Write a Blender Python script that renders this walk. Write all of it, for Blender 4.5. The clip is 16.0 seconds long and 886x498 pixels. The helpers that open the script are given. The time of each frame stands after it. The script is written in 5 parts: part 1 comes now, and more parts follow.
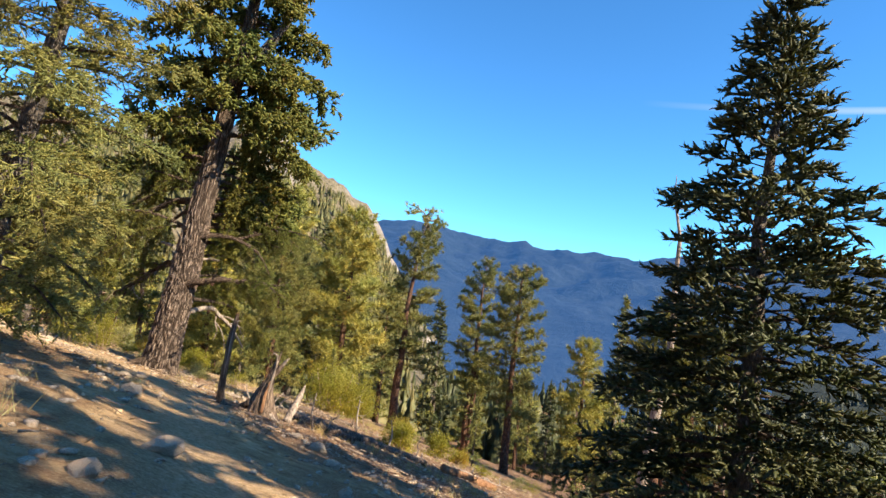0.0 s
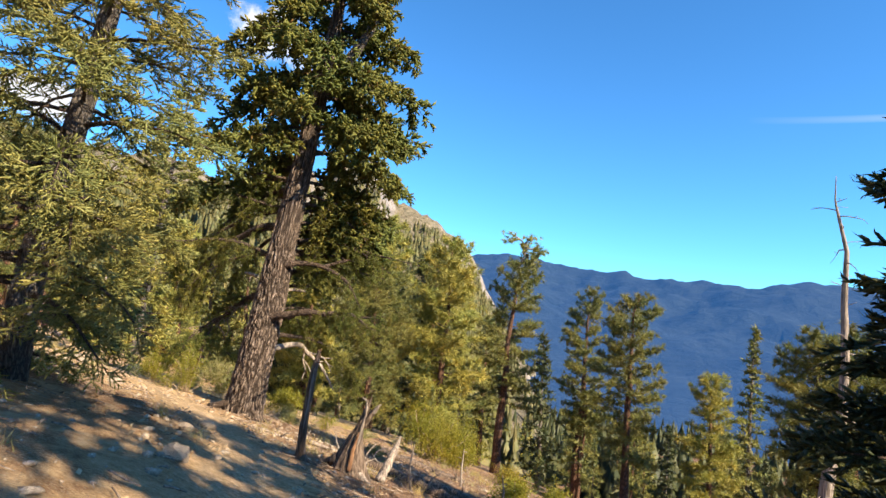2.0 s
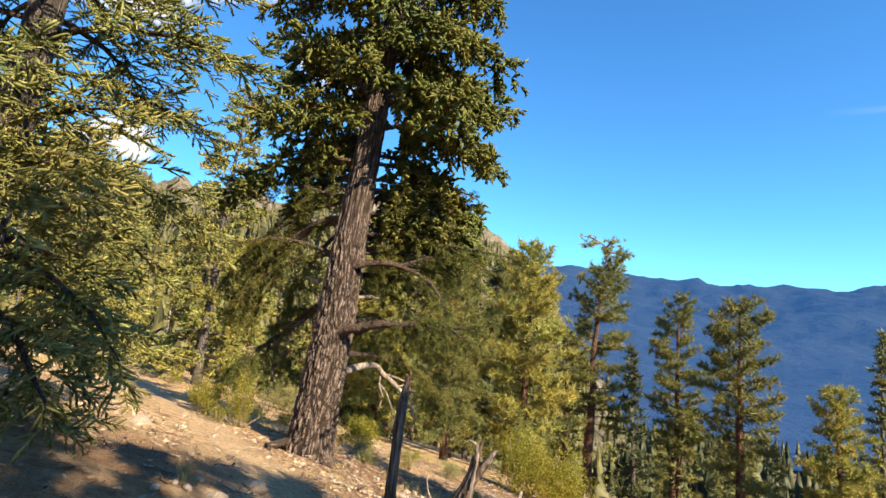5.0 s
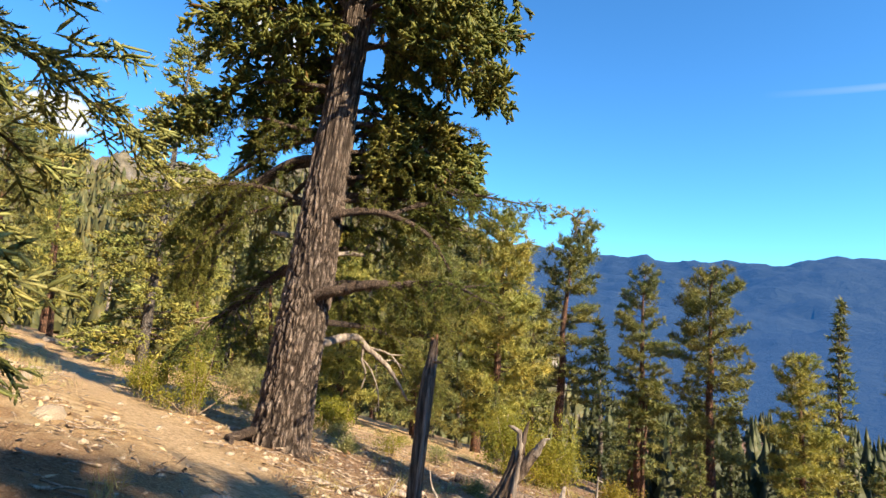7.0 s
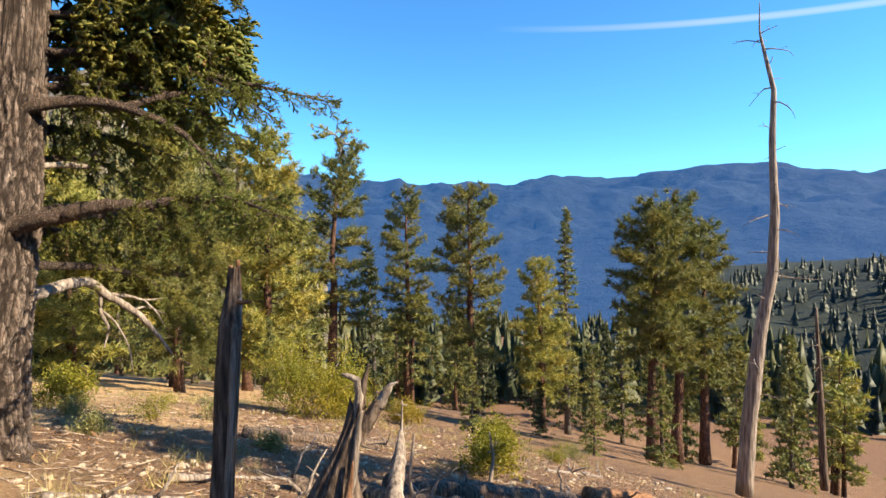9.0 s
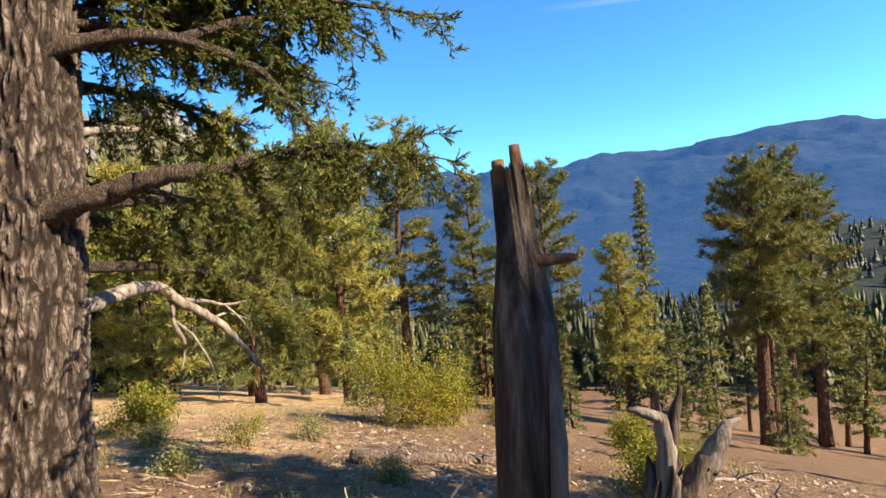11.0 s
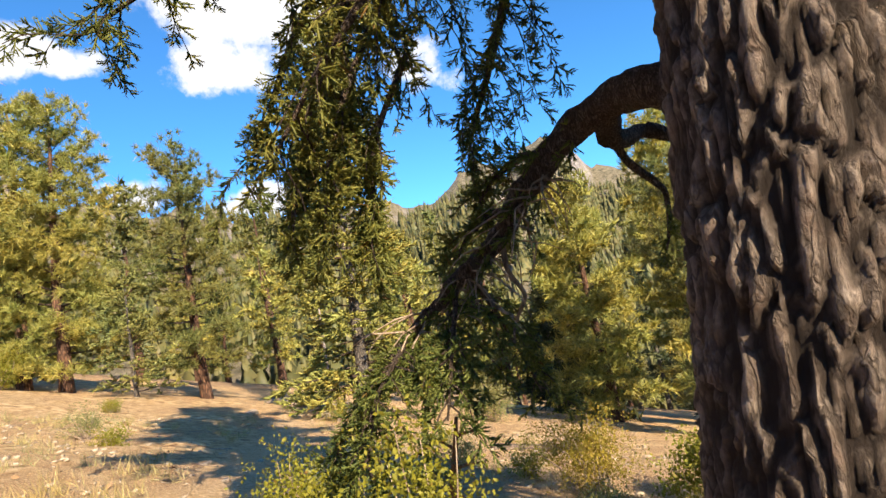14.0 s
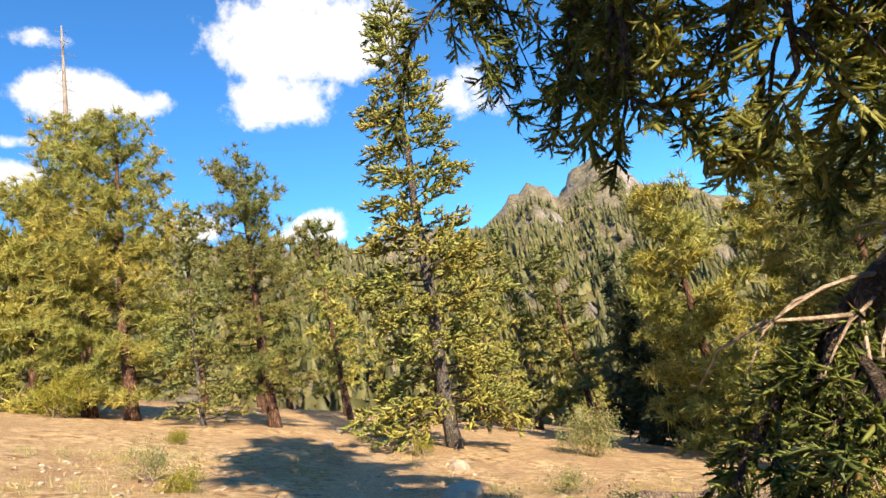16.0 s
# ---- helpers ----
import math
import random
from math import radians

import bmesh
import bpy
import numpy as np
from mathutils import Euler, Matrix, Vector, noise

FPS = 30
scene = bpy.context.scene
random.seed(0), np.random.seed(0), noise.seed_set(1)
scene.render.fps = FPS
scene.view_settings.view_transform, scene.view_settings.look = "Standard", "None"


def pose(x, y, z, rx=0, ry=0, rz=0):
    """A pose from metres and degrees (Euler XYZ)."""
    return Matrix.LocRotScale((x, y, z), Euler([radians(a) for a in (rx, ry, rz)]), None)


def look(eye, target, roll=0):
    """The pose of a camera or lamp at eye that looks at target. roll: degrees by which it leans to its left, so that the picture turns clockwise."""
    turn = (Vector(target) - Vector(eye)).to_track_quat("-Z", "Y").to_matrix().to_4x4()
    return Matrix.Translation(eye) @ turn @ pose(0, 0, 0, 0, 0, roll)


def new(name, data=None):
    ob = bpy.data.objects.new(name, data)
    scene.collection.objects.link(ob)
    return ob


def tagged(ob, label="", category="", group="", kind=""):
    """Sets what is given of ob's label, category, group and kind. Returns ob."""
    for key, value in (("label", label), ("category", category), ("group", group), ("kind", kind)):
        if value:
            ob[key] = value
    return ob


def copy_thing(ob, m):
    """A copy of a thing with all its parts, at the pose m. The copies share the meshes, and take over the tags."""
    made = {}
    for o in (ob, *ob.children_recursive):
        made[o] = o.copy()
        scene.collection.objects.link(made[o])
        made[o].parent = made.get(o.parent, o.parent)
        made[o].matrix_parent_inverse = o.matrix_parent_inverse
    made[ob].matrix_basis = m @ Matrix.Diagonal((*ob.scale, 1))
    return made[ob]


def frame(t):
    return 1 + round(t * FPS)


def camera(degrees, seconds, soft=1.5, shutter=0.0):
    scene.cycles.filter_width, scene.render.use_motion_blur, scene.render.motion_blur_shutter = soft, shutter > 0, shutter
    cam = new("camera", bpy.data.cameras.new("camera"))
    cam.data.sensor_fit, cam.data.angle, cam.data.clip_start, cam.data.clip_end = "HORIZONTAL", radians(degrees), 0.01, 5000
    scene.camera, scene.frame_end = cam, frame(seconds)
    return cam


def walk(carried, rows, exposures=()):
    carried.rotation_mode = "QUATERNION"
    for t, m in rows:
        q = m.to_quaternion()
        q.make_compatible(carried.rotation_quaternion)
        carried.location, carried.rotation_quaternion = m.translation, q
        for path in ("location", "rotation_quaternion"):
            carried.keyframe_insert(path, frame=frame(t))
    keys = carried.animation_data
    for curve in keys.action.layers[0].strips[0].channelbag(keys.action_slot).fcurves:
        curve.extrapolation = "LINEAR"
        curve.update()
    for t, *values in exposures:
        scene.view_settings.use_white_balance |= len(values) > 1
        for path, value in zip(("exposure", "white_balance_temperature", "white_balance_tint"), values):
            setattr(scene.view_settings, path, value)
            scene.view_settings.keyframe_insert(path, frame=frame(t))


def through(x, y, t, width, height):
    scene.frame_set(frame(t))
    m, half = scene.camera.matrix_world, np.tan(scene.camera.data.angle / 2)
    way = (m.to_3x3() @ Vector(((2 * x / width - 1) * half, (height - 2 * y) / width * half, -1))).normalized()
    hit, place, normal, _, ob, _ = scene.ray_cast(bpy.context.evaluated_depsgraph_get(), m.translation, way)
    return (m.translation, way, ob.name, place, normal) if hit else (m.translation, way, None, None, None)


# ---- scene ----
cam = camera(75.9, 16.0)
PATH = [
    (0, (-0.701, 0.29, 1.897), (-0.665, 2.287, 1.999), 6.5),
    (0.5, (-0.82, 0.903, 1.859), (-0.948, 2.895, 1.984), 6.1),
    (1, (-0.956, 1.558, 1.779), (-1.161, 3.543, 1.922), 6.3),
    (1.5, (-1.024, 2.185, 1.766), (-1.289, 4.16, 1.935), 5.8),
    (2, (-1.112, 2.757, 1.7), (-1.415, 4.725, 1.887), 5.3),
    (2.5, (-1.216, 3.264, 1.684), (-1.55, 5.225, 1.893), 4.9),
    (3, (-1.371, 3.807, 1.681), (-1.729, 5.762, 1.9), 4.8),
    (3.5, (-1.536, 4.306, 1.644), (-1.938, 6.253, 1.866), 4.4),
    (4, (-1.779, 4.801, 1.565), (-2.227, 6.738, 1.78), 4.2),
    (4.5, (-2.149, 5.304, 1.493), (-2.648, 7.228, 1.71), 3.7),
    (4.7, (-2.297, 5.53, 1.466), (-2.814, 7.448, 1.692), 3.4),
    (6.8, (-3.725, 7.546, 1.044), (-4.165, 9.487, 1.238), 2.8),
    (7, (-3.776, 7.743, 1.023), (-4.138, 9.704, 1.184), 2.5),
    (7.5, (-3.868, 8.228, 0.971), (-4.001, 10.221, 1.065), 1.1),
    (8, (-3.962, 8.618, 0.913), (-3.85, 10.614, 0.939), 0.4),
    (8.3, (-4.106, 8.855, 0.894), (-3.826, 10.835, 0.871), -0.2),
    (8.5, (-4.183, 8.984, 0.908), (-3.817, 10.95, 0.858), -0.5),
    (8.7, (-4.263, 9.123, 0.888), (-3.808, 11.069, 0.811), -0.9),
    (10.8, (-4.873, 11.433, 0.552), (-4.499, 13.395, 0.439), -5.3),
    (11, (-5.061, 11.67, 0.531), (-4.781, 13.647, 0.426), -6.3),
    (11.5, (-5.551, 12.211, 0.564), (-5.513, 14.208, 0.465), -8.6),
    (12, (-5.977, 12.729, 0.468), (-6.159, 14.72, 0.392), -9.8),
    (12.5, (-6.471, 13.212, 0.453), (-6.878, 15.17, 0.43), -10.8),
    (13, (-6.937, 13.727, 0.455), (-7.585, 15.618, 0.512), -11.7),
    (13.5, (-7.535, 14.201, 0.474), (-8.39, 16.005, 0.596), -12.8),
    (14, (-8.034, 14.659, 0.41), (-9.012, 16.393, 0.599), -12.5),
    (14.5, (-8.627, 15.08, 0.42), (-9.638, 16.79, 0.654), -12.4),
    (15, (-9.154, 15.392, 0.484), (-10.177, 17.089, 0.754), -12.2),
    (15.5, (-9.571, 15.679, 0.546), (-10.629, 17.35, 0.844), -12.6),
    (16, (-10.293, 15.831, 0.48), (-11.393, 17.473, 0.791), -13.1),
]
walk(cam, [(t, look(eye, target, roll)) for t, eye, target, roll in PATH])

# ---------------------------------------------------------------- world, sun
SUN_AZ, SUN_EL = radians(118), radians(33)
world = bpy.data.worlds.new("sky")
scene.world = world
world.use_nodes = True
wt = world.node_tree
wt.nodes.clear()


def wn(kind, **inputs):
    n = wt.nodes.new(kind)
    for k, v in inputs.items():
        n.inputs[int(k[1:])].default_value = v
    return n


def wmath(op, a, b=None, c=None, clamp=False):
    n = wt.nodes.new("ShaderNodeMath")
    n.operation, n.use_clamp = op, clamp
    for i, v in enumerate((a, b, c)):
        if v is None:
            continue
        if isinstance(v, (int, float)):
            n.inputs[i].default_value = v
        else:
            wt.links.new(v, n.inputs[i])
    return n.outputs[0]


sky = wt.nodes.new("ShaderNodeTexSky")
sky.sky_type, sky.sun_disc = "NISHITA", False
sky.sun_elevation, sky.sun_rotation = SUN_EL, SUN_AZ
sky.altitude, sky.air_density, sky.dust_density, sky.ozone_density = 1200, 1.0, 0.2, 1.6
tc = wt.nodes.new("ShaderNodeTexCoord")
sep = wt.nodes.new("ShaderNodeSeparateXYZ")
wt.links.new(tc.outputs["Generated"], sep.inputs[0])
az = wmath("MULTIPLY", wmath("ARCTAN2", sep.outputs[0], sep.outputs[1]), 57.2958)
el = wmath("MULTIPLY", wmath("ARCSINE", sep.outputs[2]), 57.2958)
noi = wn("ShaderNodeTexNoise")
noi.inputs["Scale"].default_value, noi.inputs["Detail"].default_value, noi.inputs["Roughness"].default_value = 15, 10, 0.64
wt.links.new(tc.outputs["Generated"], noi.inputs["Vector"])
noi2 = wn("ShaderNodeTexNoise")
noi2.inputs["Scale"].default_value, noi2.inputs["Detail"].default_value = 4.5, 4
wt.links.new(tc.outputs["Generated"], noi2.inputs["Vector"])
# cumulus clouds over the hill: azimuth, elevation, half width, half height, strength
CLOUDS = [(-28.0, 23.1, 4.2, 3.0, 1.0), (-45.6, 31.4, 8.5, 5.0, 1.0), (-48.6, 25.6, 5.0, 2.6, 0.9), (-45, 31, 7.5, 5.0, 1.0), (-38, 31, 7, 4.5, 1.0), (-47, 26.0, 6.5, 3.0, 1.0), (-37, 38, 9, 5, 0.9), (-28, 24, 4.2, 2.8, 0.9), (-25, 21.5, 2.5, 1.6, 0.8), (-66, 27.4, 5.5, 2.4, 1.0), (-61, 26.6, 4, 1.4, 0.9),
          (-46, 13.5, 4.5, 1.9, 1.0), (-57, 15.5, 4, 1.6, 0.9), (-72, 21, 4, 1.6, 0.9), (-71, 23.5, 2.5, 0.6, 0.6), (-69, 31.5, 3, 0.8, 0.5), (-78, 27, 6, 3, 0.9), (-100, 25, 12, 5, 0.9)]
cover = None
for ca, ce, cw, ch, cs in CLOUDS:
    da = wmath("DIVIDE", wmath("SUBTRACT", az, ca), cw)
    de = wmath("DIVIDE", wmath("SUBTRACT", el, ce), ch)
    d2 = wmath("ADD", wmath("MULTIPLY", da, da), wmath("MULTIPLY", de, de))
    one = wmath("MULTIPLY", wmath("SUBTRACT", 1.0, d2), cs)
    cover = one if cover is None else wmath("MAXIMUM", cover, one)
puff = wmath("ADD", cover, wmath("MULTIPLY", wmath("SUBTRACT", noi.outputs[0], 0.5), 3.0))
puff = wmath("ADD", puff, wmath("MULTIPLY", wmath("SUBTRACT", noi2.outputs[0], 0.5), 0.9))
mask = wt.nodes.new("ShaderNodeMapRange")
mask.interpolation_type = "SMOOTHSTEP"
mask.inputs[1].default_value, mask.inputs[2].default_value = 0.0, 0.75
wt.links.new(puff, mask.inputs[0])
# thin high streak over the valley
sd = wmath("DIVIDE", wmath("SUBTRACT", el, wmath("ADD", 17.6, wmath("MULTIPLY", wmath("SUBTRACT", az, 32), -0.07))), 0.34)
streak = wmath("MULTIPLY", wmath("SUBTRACT", 1.0, wmath("MULTIPLY", sd, sd), clamp=True), 0.32)
streak = wmath("MULTIPLY", streak, wmath("SMOOTH_MIN", wmath("DIVIDE", wmath("SUBTRACT", az, 19), 20, clamp=True), wmath("DIVIDE", wmath("SUBTRACT", 70, az), 10, clamp=True), 0.1))
grey = wt.nodes.new("ShaderNodeMapRange")
grey.inputs[1].default_value, grey.inputs[2].default_value, grey.inputs[3].default_value, grey.inputs[4].default_value = 0.4, 2.4, 1.0, 0.72
wt.links.new(puff, grey.inputs[0])
cloud = wn("ShaderNodeMixRGB")
cloud.inputs[1].default_value, cloud.inputs[2].default_value = (2.7, 3.1, 4.0, 1), (5.6, 5.5, 5.5, 1)
wt.links.new(grey.outputs[0], cloud.inputs[0])
mix = wn("ShaderNodeMixRGB")
tone = wn("ShaderNodeMixRGB")
tone.blend_type = "MULTIPLY"
tone.inputs[0].default_value, tone.inputs[2].default_value = 1, (0.4, 0.93, 1.32, 1)
wt.links.new(sky.outputs[0], tone.inputs[1])
wt.links.new(wmath("MAXIMUM", mask.outputs[0], streak), mix.inputs[0])
wt.links.new(tone.outputs[0], mix.inputs[1])
wt.links.new(cloud.outputs[0], mix.inputs[2])
bg = wn("ShaderNodeBackground")
bg.inputs[1].default_value = 0.084
wt.links.new(mix.outputs[0], bg.inputs[0])
wout = wt.nodes.new("ShaderNodeOutputWorld")
wt.links.new(bg.outputs[0], wout.inputs[0])

sun = new("sun", bpy.data.lights.new("sun", "SUN"))
sun.data.energy, sun.data.angle, sun.data.color = 5.0, radians(0.53), (1.0, 0.84, 0.59)
to_sun = Vector((math.sin(SUN_AZ) * math.cos(SUN_EL), math.cos(SUN_AZ) * math.cos(SUN_EL), math.sin(SUN_EL)))
sun.matrix_world = Matrix.Translation(to_sun * 60) @ to_sun.to_track_quat("Z", "Y").to_matrix().to_4x4()
scene.view_settings.exposure = 1.36

# ---------------------------------------------------------------- materials


class Nodes:
    """A short way to write a node material."""

    def __init__(self, name):
        self.mat = bpy.data.materials.new(name)
        self.mat.use_nodes = True
        self.t = self.mat.node_tree
        self.t.nodes.clear()
        self.out = self.t.nodes.new("ShaderNodeOutputMaterial")
        self.coord = self.t.nodes.new("ShaderNodeTexCoord")

    def add(self, kind, **sets):
        n = self.t.nodes.new("ShaderNode" + kind)
        for k, v in sets.items():
            key = k.replace("_", " ")
            if isinstance(v, bpy.types.NodeSocket):
                self.t.links.new(v, n.inputs[key])
            else:
                n.inputs[key].default_value = v
        return n

    def link(self, a, b):
        self.t.links.new(a, b)

    def stretch(self, sx, sy, sz, source="Object"):
        m = self.add("Mapping", Vector=self.coord.outputs[source], Scale=(sx, sy, sz))
        return m.outputs[0]

    def noise(self, scale, detail=5, rough=0.55, vector=None):
        n = self.add("TexNoise", Scale=scale, Detail=detail, Roughness=rough)
        self.link(vector or self.coord.outputs["Object"], n.inputs["Vector"])
        return n.outputs[0]

    def ramp(self, fac, *stops):
        r = self.t.nodes.new("ShaderNodeValToRGB")
        e = r.color_ramp.elements
        while len(e) < len(stops):
            e.new(0.5)
        for s, (p, c) in zip(e, stops):
            s.position, s.color = p, (*c, 1)
        self.link(fac, r.inputs[0])
        return r.outputs[0]

    def mix(self, fac, a, b, mode="MIX"):
        m = self.t.nodes.new("ShaderNodeMixRGB")
        m.blend_type = mode
        for i, v in enumerate((fac, a, b)):
            if isinstance(v, bpy.types.NodeSocket):
                self.link(v, m.inputs[i])
            else:
                m.inputs[i].default_value = v if i == 0 else (*v, 1)
        return m.outputs[0]

    def math(self, op, a, b=0.0, clamp=False):
        m = self.t.nodes.new("ShaderNodeMath")
        m.operation, m.use_clamp = op, clamp
        for i, v in enumerate((a, b)):
            if isinstance(v, bpy.types.NodeSocket):
                self.link(v, m.inputs[i])
            else:
                m.inputs[i].default_value = v
        return m.outputs[0]

    def bump(self, height, strength, distance):
        return self.add("Bump", Height=height, Strength=strength, Distance=distance).outputs[0]

    def done(self, colour, rough=0.8, normal=None, glow=None):
        p = self.add("BsdfPrincipled", Roughness=rough)
        p.inputs["Specular IOR Level"].default_value = 0.3
        self.link(colour, p.inputs["Base Color"])
        if normal:
            self.link(normal, p.inputs["Normal"])
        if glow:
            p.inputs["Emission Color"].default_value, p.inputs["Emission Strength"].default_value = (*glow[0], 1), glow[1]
        self.link(p.outputs[0], self.out.inputs[0])
        return self.mat


def leaf_material(name, dark, mid, light, through=0.35, patch=0.9, brown=0.0):
    n = Nodes(name)
    geo = n.t.nodes.new("ShaderNodeNewGeometry")
    col = n.ramp(geo.outputs["Random Per Island"], (0.0, dark), (0.55, mid), (1.0, light))
    big = n.noise(patch, 3)
    col = n.mix(n.math("MULTIPLY", big, 0.55), col, mid)
    tint = n.ramp(n.noise(0.45, 2), (0.35, (0.8, 0.95, 0.85)), (0.65, (1.15, 1.05, 0.8)))
    col = n.mix(1.0, col, tint, "MULTIPLY")
    if brown:
        col = n.mix(n.math("MULTIPLY", n.math("GREATER_THAN", geo.outputs["Random Per Island"], 1 - brown), 0.8), col, (0.22, 0.1, 0.03))
    p = n.add("BsdfPrincipled", Roughness=0.55)
    p.inputs["Specular IOR Level"].default_value = 0.35
    n.link(col, p.inputs["Base Color"])
    tr = n.add("BsdfTranslucent")
    n.link(n.mix(1.0, col, (1.0, 1.0, 0.45), "MULTIPLY"), tr.inputs["Color"])
    m = n.t.nodes.new("ShaderNodeMixShader")
    m.inputs[0].default_value = through
    n.link(p.outputs[0], m.inputs[1])
    n.link(tr.outputs[0], m.inputs[2])
    n.link(m.outputs[0], n.out.inputs[0])
    return n.mat


def bark_material(name, deep, body, lit, scale=7.0, red=0.0, furrow=False):
    """Plates of bark between dark cracks; furrow: the trunk's own relief tells where the cracks are."""
    n = Nodes(name)
    v = n.stretch(1, 1, 0.3)
    warp = n.add("MixRGB")
    warp.blend_type = "ADD"
    warp.inputs[0].default_value = 0.16
    n.link(v, warp.inputs[1])
    nz = n.add("TexNoise", Scale=scale * 1.3, Detail=5.0)
    n.link(v, nz.inputs["Vector"])
    n.link(nz.outputs["Color"], warp.inputs[2])
    vor = n.t.nodes.new("ShaderNodeTexVoronoi")
    vor.feature = "DISTANCE_TO_EDGE"
    vor.inputs["Scale"].default_value = scale * 1.5
    n.link(warp.outputs[0], vor.inputs["Vector"])
    fine = n.noise(scale * 8, 8, 0.75, n.stretch(1, 1, 0.35))
    mid = n.noise(scale * 2.2, 6, 0.7, n.stretch(1, 1, 0.3))
    crack = n.ramp(vor.outputs["Distance"], (0.0, (0, 0, 0)), (0.3, (1, 1, 1)))
    crack = n.math("MULTIPLY", crack, n.ramp(mid, (0.3, (0.25, 0.25, 0.25)), (0.55, (1, 1, 1))))
    if furrow:
        at = n.t.nodes.new("ShaderNodeAttribute")
        at.attribute_name = "furrow"
        sharp = n.ramp(vor.outputs["Distance"], (0.02, (0, 0, 0)), (0.11, (1, 1, 1)))
        crack = n.math("MULTIPLY", n.math("ADD", n.math("MULTIPLY", sharp, 0.55), 0.45), n.math("MULTIPLY", at.outputs["Fac"], n.math("ADD", n.math("MULTIPLY", crack, 0.4), 0.6)))
    col = n.mix(n.ramp(n.noise(scale * 0.9, 5, 0.7), (0.35, (0, 0, 0)), (0.65, (1, 1, 1))), body, lit)
    if red:
        col = n.mix(n.math("MULTIPLY", n.noise(scale * 0.5, 4), red), col, (0.26, 0.12, 0.07))
    col = n.mix(n.ramp(fine, (0.35, (0.5, 0.5, 0.5)), (0.6, (0, 0, 0))), col, deep)
    col = n.mix(crack, deep, col)
    h = n.math("ADD", n.math("MULTIPLY", crack, 0.9), n.math("ADD", n.math("MULTIPLY", fine, 0.7), n.math("MULTIPLY", mid, 0.5)))
    return n.done(col, 0.93, n.bump(h, 1.0, 0.05))


def wood_material(name, dark, body, pale, scale=14.0):
    n = Nodes(name)
    v = n.stretch(1, 1, 0.07)
    grain = n.noise(scale, 8, 0.68, v)
    col = n.ramp(grain, (0.36, dark), (0.5, body), (0.66, pale))
    col = n.mix(n.math("MULTIPLY", n.noise(2.2, 4), 0.35), col, body)
    return n.done(col, 0.85, n.bump(grain, 1.0, 0.03))


def ground_material():
    n = Nodes("mountain_soil")
    at = n.t.nodes.new("ShaderNodeAttribute")
    at.attribute_name = "tread"
    big, mid, fine = n.noise(0.55, 5), n.noise(3.5, 6, 0.65), n.noise(38, 6, 0.7)
    soil = n.ramp(mid, (0.36, (0.27, 0.14, 0.065)), (0.48, (0.64, 0.41, 0.2)), (0.6, (0.86, 0.63, 0.36)))
    litter = n.ramp(fine, (0.34, (0.2, 0.1, 0.05)), (0.52, (0.56, 0.34, 0.17)), (0.66, (0.86, 0.65, 0.4)))
    col = n.mix(n.ramp(big, (0.38, (0, 0, 0)), (0.6, (1, 1, 1))), soil, litter)
    at2 = n.t.nodes.new("ShaderNodeAttribute")
    at2.attribute_name = "duff"
    duff = n.ramp(n.noise(24, 8, 0.8), (0.32, (0.05, 0.027, 0.016)), (0.47, (0.19, 0.1, 0.056)), (0.58, (0.33, 0.19, 0.115)), (0.68, (0.62, 0.46, 0.32)))
    col = n.mix(at2.outputs["Fac"], col, duff)
    sand = n.ramp(n.noise(14, 6, 0.7), (0.34, (0.42, 0.26, 0.14)), (0.5, (0.68, 0.46, 0.26)), (0.66, (0.9, 0.68, 0.43)))
    col = n.mix(at.outputs["Fac"], col, sand)
    vor = n.t.nodes.new("ShaderNodeTexVoronoi")
    vor.inputs["Scale"].default_value = 17
    n.link(n.coord.outputs["Object"], vor.inputs["Vector"])
    chips = n.ramp(vor.outputs["Distance"], (0.12, (1, 1, 1)), (0.3, (0, 0, 0)))
    col = n.mix(n.math("MULTIPLY", chips, n.math("MULTIPLY", n.noise(1.7, 3), 0.75)), col, (0.62, 0.49, 0.35))
    h = n.math("ADD", n.math("MULTIPLY", fine, 1.1), n.math("ADD", n.math("MULTIPLY", mid, 1.2), n.math("MULTIPLY", chips, 0.4)))
    return n.done(col, 0.95, n.bump(h, 1.0, 0.11))


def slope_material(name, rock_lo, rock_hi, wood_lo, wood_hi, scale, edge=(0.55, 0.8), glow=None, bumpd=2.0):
    """Rock on the steep parts, scrub and forest floor on the rest; glow: emission standing in for haze."""
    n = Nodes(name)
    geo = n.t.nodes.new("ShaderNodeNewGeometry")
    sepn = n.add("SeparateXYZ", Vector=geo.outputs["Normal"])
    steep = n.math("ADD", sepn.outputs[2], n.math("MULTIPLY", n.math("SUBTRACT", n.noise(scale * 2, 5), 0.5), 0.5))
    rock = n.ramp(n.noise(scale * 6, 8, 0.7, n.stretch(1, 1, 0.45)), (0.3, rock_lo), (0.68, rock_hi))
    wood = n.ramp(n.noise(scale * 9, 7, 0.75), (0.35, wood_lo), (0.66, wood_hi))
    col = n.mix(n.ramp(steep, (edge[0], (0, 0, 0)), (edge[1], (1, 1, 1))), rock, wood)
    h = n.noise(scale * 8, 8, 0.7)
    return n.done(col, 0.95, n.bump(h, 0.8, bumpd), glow)


